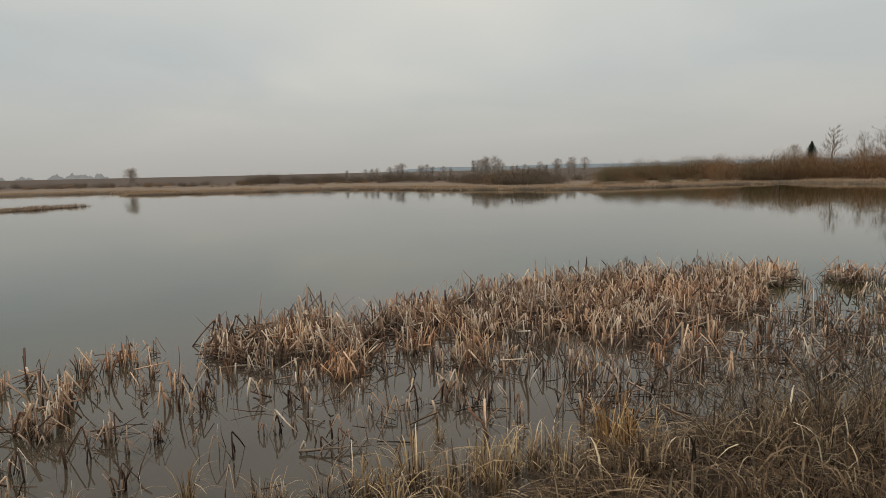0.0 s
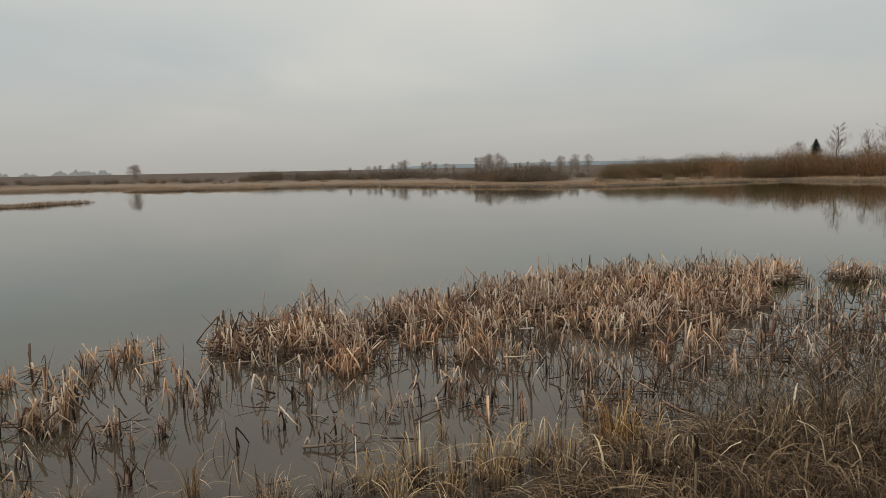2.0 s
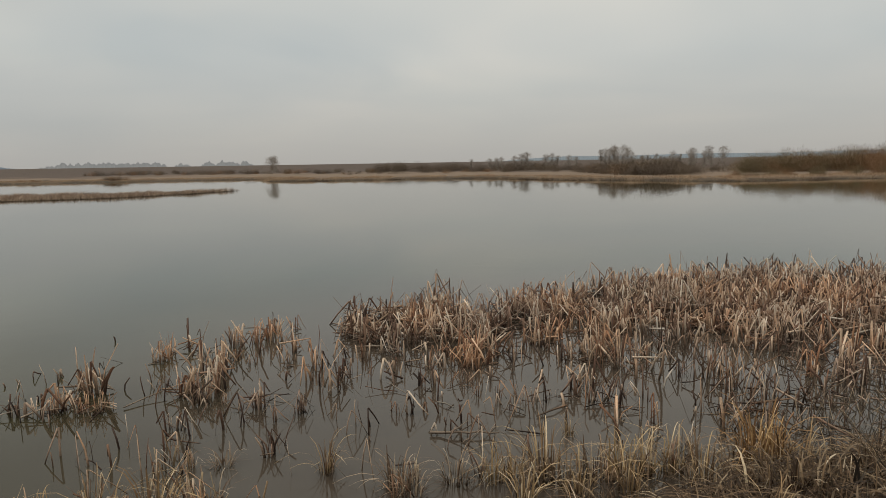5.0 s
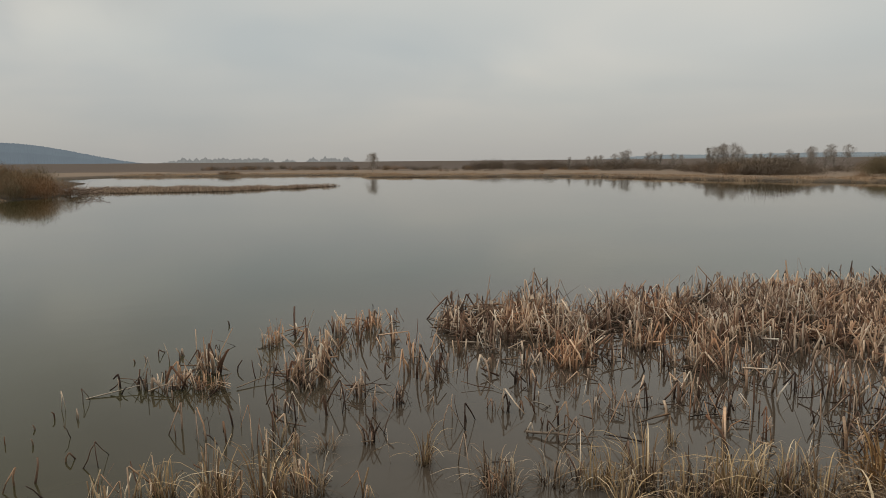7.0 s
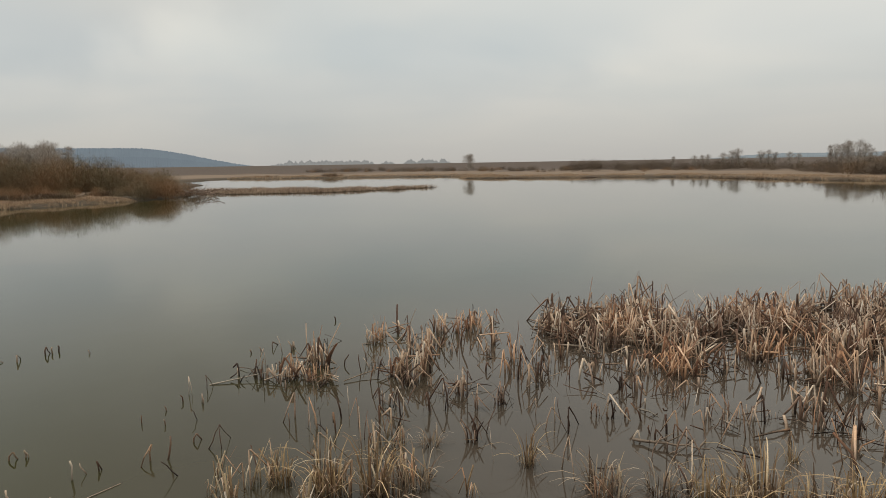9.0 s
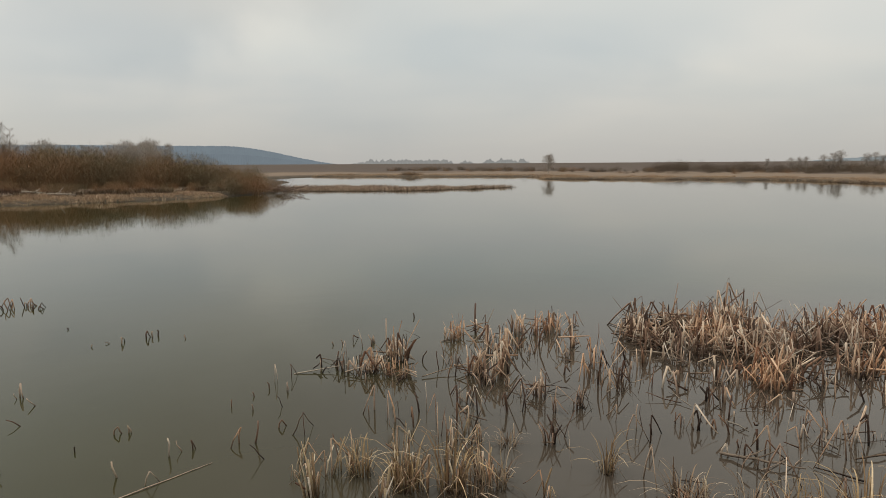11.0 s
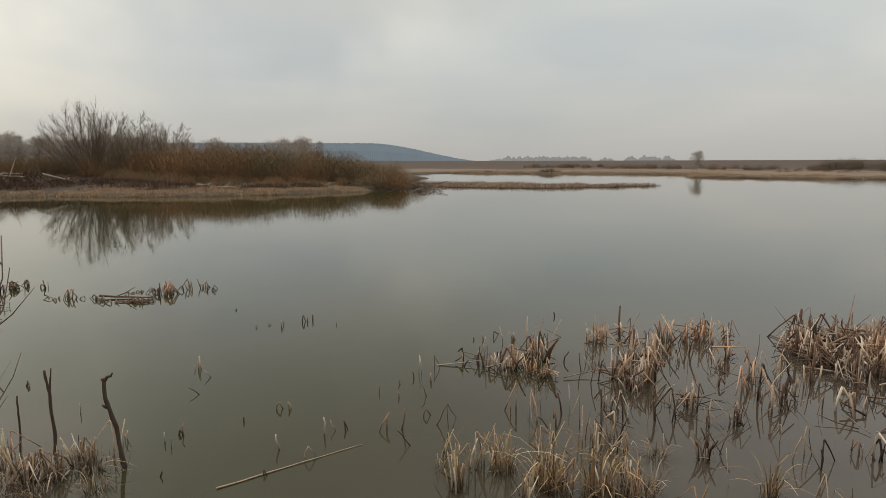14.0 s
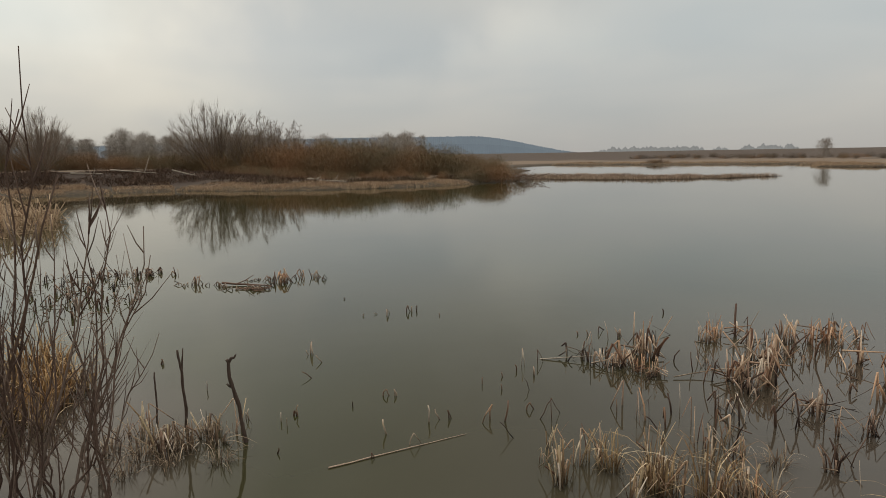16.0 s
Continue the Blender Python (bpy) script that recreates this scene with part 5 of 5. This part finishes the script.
reed_bed("reed_bed", "low straw-coloured mound of matted reeds off the bank", [(-18.4, -1.8), (-20.4, -0.1), (-25.5, 0.1), (-29, -2), (-30, -5), (-20, -5)], 2200, 0.55, MATTED, SHORE, 45, 0.016, -0.5)

# sticks and stems on the water
S = stick_mesh(rng, 1.0, 0.0056, 0.012, 0)
thing("floating_reed", S.mesh("floating_reed", FLOAT), "long tan reed stem floating on the water", "reed", m=pose(-3.24, 1.95, 0.005, rz=86))
S = stick_mesh(rng, 0.55, 0.008, 0.01, 0)
thing("floating_reed", S.mesh("floating_reed", PALEWOOD), "short pale reed stem floating on the water", "reed", m=pose(-4.0, 4.15, 0.03, 0, -6, 50))
S = stick_mesh(rng, 0.5, 0.012, 0.1, 4)
thing("sunken_branch", S.mesh("sunken_branch", BARK), "dark rotten branch lying half sunk among stubs", "branch", m=pose(-0.3, 4.55, 0.03, rz=8))


def dead_stick(x, y, r, stem, forks):
    """A dead sapling: stem and forks as runs of (sideways, height) in metres from the foot, bark knots on the way."""
    rr = random.Random(int(-x * 1000))
    S = Strands()
    base = math.hypot(x, y)
    side = Vector((-y / base, x / base, 0)) * -1
    back = Vector((x / base, y / base, 0))

    def run(pts, r0, r1):
        line = []
        for (a0, z0), (a1, z1) in zip(pts, pts[1:]):
            for u in (0.0, 0.5):
                line.append((a0 + (a1 - a0) * u, z0 + (z1 - z0) * u))
        line.append(pts[-1])
        n = len(line) - 1
        S.tube([side * (p[0] + rr.uniform(-1, 1) * 0.002) + back * rr.uniform(-1, 1) * 0.006 + Vector((0, 0, p[1])) for p in line],
               [(r0 + (r1 - r0) * i / n) * rr.uniform(0.86, 1.18) for i in range(n + 1)], 7, 1.0, 0.2)

    run([(0.004, -0.2)] + stem, r, r * 0.62)
    for f_ in forks:
        run(f_, r * 0.66, r * 0.3)
    thing("dead_stick", S.mesh("dead_stick", DEADWOOD), "dark dead sapling stem standing in the shallow water", "stick", "dead saplings", m=pose(x, y, 0))


dead_stick(-3.95, 1.11, 0.0165, [(0, 0), (-0.02, 0.15), (-0.03, 0.27), (-0.06, 0.39), (-0.08, 0.47), (-0.08, 0.58), (-0.09, 0.6)],
           [[(-0.08, 0.58), (-0.06, 0.61), (-0.04, 0.61), (-0.03, 0.63)], [(-0.06, 0.41), (-0.08, 0.41), (-0.1, 0.43)]])
dead_stick(-4.43, 0.8, 0.012, [(0, 0), (0.01, 0.14), (0, 0.3), (0, 0.43), (-0.01, 0.5), (-0.02, 0.59)], [[(0, 0.42), (0.01, 0.52), (0.02, 0.6)]])
dead_stick(-4.65, 0.63, 0.0085, [(0, 0), (0.01, 0.1), (0.01, 0.23), (0.01, 0.3), (0.01, 0.39)], [])
stick_rng = random.Random(88)
for x, y, n, tall in ((-4.4, 0.48, 9, 0.7), (-4.16, 0.6, 14, 0.75), (-4.05, 0.68, 11, 0.6), (-4.12, 0.76, 9, 0.75), (-4.15, 0.88, 11, 0.85), (-4.2, 0.95, 10, 0.8), (-4.15, 1.06, 5, 0.75), (-4.55, 0.62, 7, 0.7)):
    reed_tuft(stick_rng, x, y, n, 0.085, tall, "low clump of bent straw reeds beside dead saplings", "reed tufts at the bank", STALKS + STUBS[:6])


# ---------------------------------------------------------------- grass on the near bank
def tussock_mesh(seed, blades, h, spread, material, width=0.007, droop=1.0):
    rng = random.Random(seed)
    S = Strands()
    for i in range(blades):
        a, q = rng.uniform(0, 6.28), spread * math.sqrt(rng.random())
        p = Vector((q * math.cos(a), q * math.sin(a), -0.06))
        o = a + rng.uniform(-0.9, 0.9)
        d = Vector((math.cos(o), math.sin(o), 0))
        hh = h * rng.uniform(0.35, 1.1)
        k = rng.uniform(0.05, 1.0) ** 1.3 * droop
        pts = [p + d * hh * k * 1.3 * u ** 1.8 + Vector((0, 0, hh * (1.75 * u - (0.72 + 0.45 * k) * u ** 2.4))) for u in (0, 0.25, 0.48, 0.68, 0.85, 1.0)]
        kink = rng.random()
        if kink < 0.28:
            pts = pts[:4]
        elif kink < 0.58:
            # snapped over: the upper half hangs out sideways
            j = rng.randint(2, 4)
            e_ = Vector((rng.uniform(-1, 1), rng.uniform(-1, 1), rng.uniform(-0.9, 0.1))).normalized()
            pts = pts[:j + 1] + [pts[j] + e_ * hh * 0.12, pts[j] + e_ * hh * rng.uniform(0.3, 0.6)]
        S.blade(pts, width * rng.uniform(0.5, 1.3), o + 1.57 + rng.uniform(-0.6, 0.6))
    return S.mesh("grass_blades", material)


YELLOW = [tussock_mesh(70 + i, 54, 0.46, 0.09, STRAW, 0.0100, 0.95) for i in range(5)]
BROWN = [tussock_mesh(80 + i, 110, 0.36, 0.16, HAY, 0.0105, 1.35) for i in range(5)]
SEDGE = [tussock_mesh(90 + i, 80, 0.38, 0.12, RUSSET, 0.0105, 1.1) for i in range(4)]
SHALLOW = [tussock_mesh(97 + i, 64, 0.36, 0.11, BLEACHED, 0.0105, 1.2) for i in range(3)]
TALL_SEDGE = [tussock_mesh(95 + i, 70, 0.44, 0.10, ORANGE, 0.0105, 0.9) for i in range(2)]
BLADES = [tussock_mesh(130 + i, 1, 0.46, 0.002, (GOLD_ONE, HERB_ONE, HERB_ONE)[i % 3], 0.0165, 0.8) for i in range(18)]
SPOTS_G = [(-1.74, 3.12, 0.95), (-1.95, 2.97, 0.85), (-1.58, 3.3, 0.8), (-1.62, 3.12, 0.8), (-1.77, 3.83, 0.55), (-1.07, 3.88, 0.62), (-0.57, 3.79, 0.75), (-0.46, 3.71, 0.65), (-0.24, 3.92, 0.75), (0.0, 3.95, 0.6),
           (0.1, 4.0, 0.7), (0.29, 4.08, 0.95), (0.37, 4.05, 0.85), (0.62, 4.1, 0.95), (0.74, 4.15, 0.85), (0.43, 4.7, 0.4), (1.22, 4.6, 0.7), (0.91, 4.22, 0.8), (1.09, 4.28, 0.8), (-2.29, 2.93, 0.6), (-2.05, 2.98, 0.65), (1.24, 4.12, 0.8),
           (0.5, 3.85, 0.8), (0.2, 3.75, 0.7), (0.8, 3.95, 0.8), (1.45, 4.3, 0.8), (1.8, 4.3, 0.8)]


def tussock(kinds, x, y, s, label, group):
    thing("grass_tussock", rng.choice(kinds), label, "grass", group,
          m=Matrix.LocRotScale((x, y, max(-0.02, land_at(x, y)[0])), Euler((0, 0, rng.uniform(0, 6.28))), (s, s, s * rng.uniform(0.9, 1.1))))


for x, y, s in SPOTS_G:
    tussock(YELLOW + SHALLOW[:2], x, y, s * 1.02, "tussock of dry straw-yellow sedge at the water's edge", "tussocks on the bank")
BANK = [(0.1, 3.3), (0.8, 3.6), (1.3, 3.9), (2.3, 4.35), (3.4, 4.8), (4.9, 5.6), (7, 6.6), (7.5, 5.6), (4, 3.3), (1.5, 2.8), (0.3, 2.9)]
for x, y in scatter(rng, BANK, 250):
    if x < 1.6 and noise.noise(Vector((x * 1.6, y * 1.6, 7))) < -0.4:
        continue
    old = rng.random() < 0.2 + 0.5 * x
    tussock((BROWN if rng.random() < 0.68 else SEDGE) if old else YELLOW[:3] + SHALLOW, x, y, rng.uniform(0.42, 0.86),
            "tussock of old brown grass on the bank" if old else "tussock of straw-yellow grass on the bank", "tussocks on the bank")
NEAR_BANK = [(0.9, 3.5), (1.5, 4.1), (2.3, 4.6), (3.4, 5.0), (4.9, 5.9), (5.4, 5.4), (3.4, 3.8), (1.6, 3.2)]
for x, y in scatter(rng, NEAR_BANK, 66):
    clump = new("sedge_clump")
    clump.matrix_world = pose(x, y, land_at(x, y)[0])
    for i in range(rng.randint(9, 14)):
        k = rng.uniform(0.5, 0.95)
        part("blade", rng.choice(BLADES), clump, m=Matrix.LocRotScale((rng.gauss(0, 0.07), rng.gauss(0, 0.07), 0.0), Euler((0, 0, rng.uniform(0, 6.28))), (k, k, k)))
    tagged(clump, "thin clump of broad broken sedge blades on the bank", "sedge", "sedge clumps on the bank")
for x, y, s in ((1.56, 4.35, 1.15), (1.62, 4.5, 1.25), (1.7, 4.4, 1.1), (2.3, 4.45, 0.9), (2.7, 4.35, 1.0), (3.1, 4.6, 1.0)):
    tussock(TALL_SEDGE if x < 1.8 else SEDGE, x, y, s * 0.9, "tall tussock of rust-orange sedge on the bank" if x < 1.8 else "tussock of russet sedge on the bank", "tussocks on the bank")
for x, y, s in ((-4.1, 0.47, 0.8), (-4.11, 0.75, 0.8), (-4.05, 0.93, 0.75), (-4.3, 0.3, 0.7), (-5.35, -0.3, 1.1), (-5.4, 0.0, 1.0), (-5.9, -0.3, 1.2), (-6.5, -0.3, 1.2), (-5.7, 0.2, 0.9), (-5.0, -0.4, 1.0),
                (-6.3, 0.0, 1.0), (-4.7, -0.5, 0.9), (-6.9, -0.6, 1.2), (-5.6, -0.8, 1.1), (-5.5, -0.1, 1.2), (-5.8, 0.05, 1.1), (-6.1, -0.2, 1.3), (-5.2, -0.15, 1.1), (-4.95, -0.1, 0.8), (-6.6, -0.1, 1.2),
                (-3.9, 0.6, 0.6), (-3.75, 0.9, 0.6), (-4.2, 0.65, 0.8), (-3.9, 0.35, 0.6)):
    tussock(TALL_SEDGE + YELLOW[:2] if x < -4.9 else SHALLOW, x, y, s * (1.0 if x < -4.9 else 0.85), "tussock of russet grass standing in shallow water", "tussocks in the shallows")


def litter(name, label, poly, count, length, material, seed, top):
    """Fallen blades lying criss-cross over one another."""
    r_ = random.Random(seed)
    S = Strands()
    spots = scatter(r_, poly, count)
    heights = land(np.array([p[0] for p in spots]), np.array([p[1] for p in spots]))[0]
    for (x, y), ground_z in zip(spots, heights):
        if noise.noise(Vector((x * 2.2, y * 2.2, seed))) < -0.12:
            continue
        a, l_ = r_.uniform(0, 6.28), length * r_.uniform(0.4, 1.2)
        d = Vector((math.cos(a), math.sin(a), 0))
        z = max(0.0, float(ground_z)) + r_.uniform(0.005, top)
        bow = r_.uniform(-0.1, 0.25) * l_
        p = Vector((x, y, z))
        S.blade([p - d * l_ * 0.5 + Vector((0, 0, -0.3 * bow)), p - d * l_ * 0.15 + Vector((0, 0, bow * 0.5)), p + d * l_ * 0.2 + Vector((0, 0, bow * 0.6)), p + d * l_ * 0.5 + Vector((0, 0, -0.4 * bow))],
                0.008 * r_.uniform(0.5, 1.3), a + 1.57)
    thing(name, S.mesh(name, material), label, "dead grass", kind="stuff")


EDGE_STRIP = [(0.2, 3.4), (0.5, 3.8), (1.0, 4.2), (1.8, 4.7), (2.6, 5.0), (4.6, 6.0), (5, 5), (3.2, 3.6), (1.5, 3.2), (0.2, 3.1)]
litter("grass_litter", "dark mat of collapsed old grass on the bank", NEAR_BANK, 5200, 0.30, HAY, 131, 0.17)
litter("grass_litter", "short trodden old grass on the top of the bank",
       [(-1.9, 1.9), (-1.2, 2.4), (0.1, 2.8), (1.5, 2.9), (4, 3.4), (7, 5.2), (8, 2), (4, -3), (-1, -4), (-3, -2.4), (-2.2, -0.3), (-2.1, 1.0)], 14000, 0.22, HAY, 133, 0.07)
litter("grass_litter", "old brown grass blades matted on the wet bank", EDGE_STRIP, 2400, 0.34, HAY, 122, 0.12)


# ---------------------------------------------------------------- twiggy growth close by
def shoot(name, base, rng, pts, r, twigs, material):
    """One stem with its side twigs, under its plant."""
    S = Strands()
    twig = []
    n = len(pts)
    S.tube(pts, [r * (1 - 0.75 * i / (n - 1)) for i in range(n)], 6, 1.0, 0.5)
    for k in range(twigs):
        u = rng.uniform(0.25, 0.95) * (n - 1)
        j = min(n - 2, int(u))
        p = pts[j].lerp(pts[j + 1], u - j)
        ax = (pts[j + 1] - pts[j]).normalized()
        d = (ax + Vector((rng.uniform(-1, 1), rng.uniform(-1, 1), rng.uniform(-0.1, 0.5))) * 0.7).normalized()
        l_ = rng.uniform(0.08, 0.34)
        W = Strands()
        W.tube([p, p + d * l_ * 0.5, p + d * l_ + Vector((0, 0, 0.04))], [r * 0.45, r * 0.35, r * 0.15], 4, 1.0, 0.3)
        twig.append(W.mesh("twig", material))
    ob = part(name, S.mesh(name, material), base)
    for me in twig:
        part("twig", me, ob)


def near_willow():
    base = new("willow_shrub")
    base.matrix_world = pose(-3.75, -0.1, 0)
    r_ = random.Random(101)
    lines = []
    # foot x, y; tip x, y, z; thickness
    for fx, fy, tx, ty, tz, th in ((-3.66, 0.22, -3.42, 0.38, 1.80, 0.009), (-3.9, -0.25, -3.43, 0.07, 2.49, 0.010), (-3.8, 0.0, -3.31, 0.53, 1.60, 0.009), (-3.6, 0.2, -3.30, 0.56, 1.45, 0.008),
                                   (-4.05, -0.35, -3.23, 0.16, 1.88, 0.013), (-3.95, -0.15, -3.33, 0.27, 1.76, 0.010), (-3.75, 0.1, -3.45, 0.25, 1.7, 0.008), (-4.0, -0.2, -3.5, 0.0, 2.2, 0.010)):
        lines.append((fx, fy, tx, ty, tz, th))
    for i in range(48):
        fx, fy = r_.uniform(-4.25, -3.6), r_.uniform(-0.75, 0.25)
        h = r_.uniform(0.6, 1.75)
        lines.append((fx, fy, fx + r_.uniform(-0.1, 0.4), fy + r_.uniform(-0.2, 0.45), h, r_.uniform(0.0035, 0.009)))
    for fx, fy, tx, ty, tz, th in lines:
        f, t = Vector((fx + 3.75, fy + 0.1, -0.12)), Vector((tx + 3.75, ty + 0.1, tz))
        sag = Vector((r_.uniform(-0.08, 0.08), r_.uniform(-0.08, 0.08), 0))
        n = 8
        pts = [f.lerp(t, i / n) + sag * math.sin(math.pi * i / n) + Vector((r_.uniform(-1, 1), r_.uniform(-1, 1), 0)) * 0.034 for i in range(n + 1)]
        shoot("shoot", base, r_, pts, th * 1.1, r_.randint(6, 12), TWIG_ONE)
    tagged(base, "leafless willow shrub with thin upright brown shoots in the shallows", "shrub")


near_willow()


def herb_clump(x, y, h, n, wide, seed):
    base = new("dead_weed_clump")
    base.matrix_world = pose(x, y, land_at(x, y)[0])
    r_ = random.Random(seed)
    for i in range(round(n * 1.35)):
        a, q = r_.uniform(0, 6.28), wide * 0.5 * math.sqrt(r_.random())
        f = Vector((q * math.cos(a), q * math.sin(a), -0.05))
        hh = h * r_.uniform(0.4, 1.0)
        o = r_.uniform(0, 6.28)
        lean = Vector((math.cos(o), math.sin(o), 0)) * hh * r_.uniform(0.1, 1.3)
        curl = Vector((r_.uniform(-1, 1), r_.uniform(-1, 1), r_.uniform(-0.3, 0.1))) * 0.16 * hh
        pts = [f + lean * u ** 1.4 + curl * math.sin(3 * u) + Vector((0, 0, hh * u * (1.15 - 0.15 * u))) + Vector((r_.uniform(-1, 1), r_.uniform(-1, 1), 0)) * 0.015 for u in (0, 0.2, 0.4, 0.6, 0.8, 1)]
        shoot("stalk", base, r_, pts, r_.uniform(0.0030, 0.0058), r_.randint(2, 4), HERB_ONE)
    tagged(base, "clump of dead brown branching weed stalks" + (" in the reeds" if y > 8 else " on the bank"), "weeds", "dead weeds on the bank")


for i, (x, y, h, n, w) in enumerate(((2.3, 4.7, 0.5, 18, 0.8), (2.9, 4.7, 0.55, 22, 0.9), (3.3, 4.3, 0.6, 20, 0.8), (3.6, 4.9, 0.7, 22, 0.9), (3.9, 4.3, 0.75, 20, 0.8), (4.3, 5.1, 0.8, 20, 0.9), (4.9, 5.6, 0.85, 18, 0.9),
                                     (3.0, 5.3, 0.5, 18, 0.9), (2.5, 5.2, 0.45, 14, 0.8), (2.0, 4.9, 0.4, 12, 0.7), (3.6, 5.6, 0.6, 18, 0.9), (4.2, 6.0, 0.6, 16, 0.9), (2.9, 5.9, 0.45, 12, 0.8), (4.6, 5.2, 0.95, 22, 0.9), (5.0, 5.9, 0.9, 20, 0.9), (5.6, 6.4, 0.9, 18, 1.0), (4.2, 4.6, 0.9, 20, 0.8), (3.0, 3.8, 0.5, 12, 0.7), (2.4, 4.1, 0.45, 14, 0.6), (5.2, 5.2, 1.0, 16, 0.9), (6.2, 6.9, 0.9, 14, 1.0), (-0.85, 8.3, 0.42, 2, 0.12))):
    herb_clump(x, y, h, n, w, 200 + i)
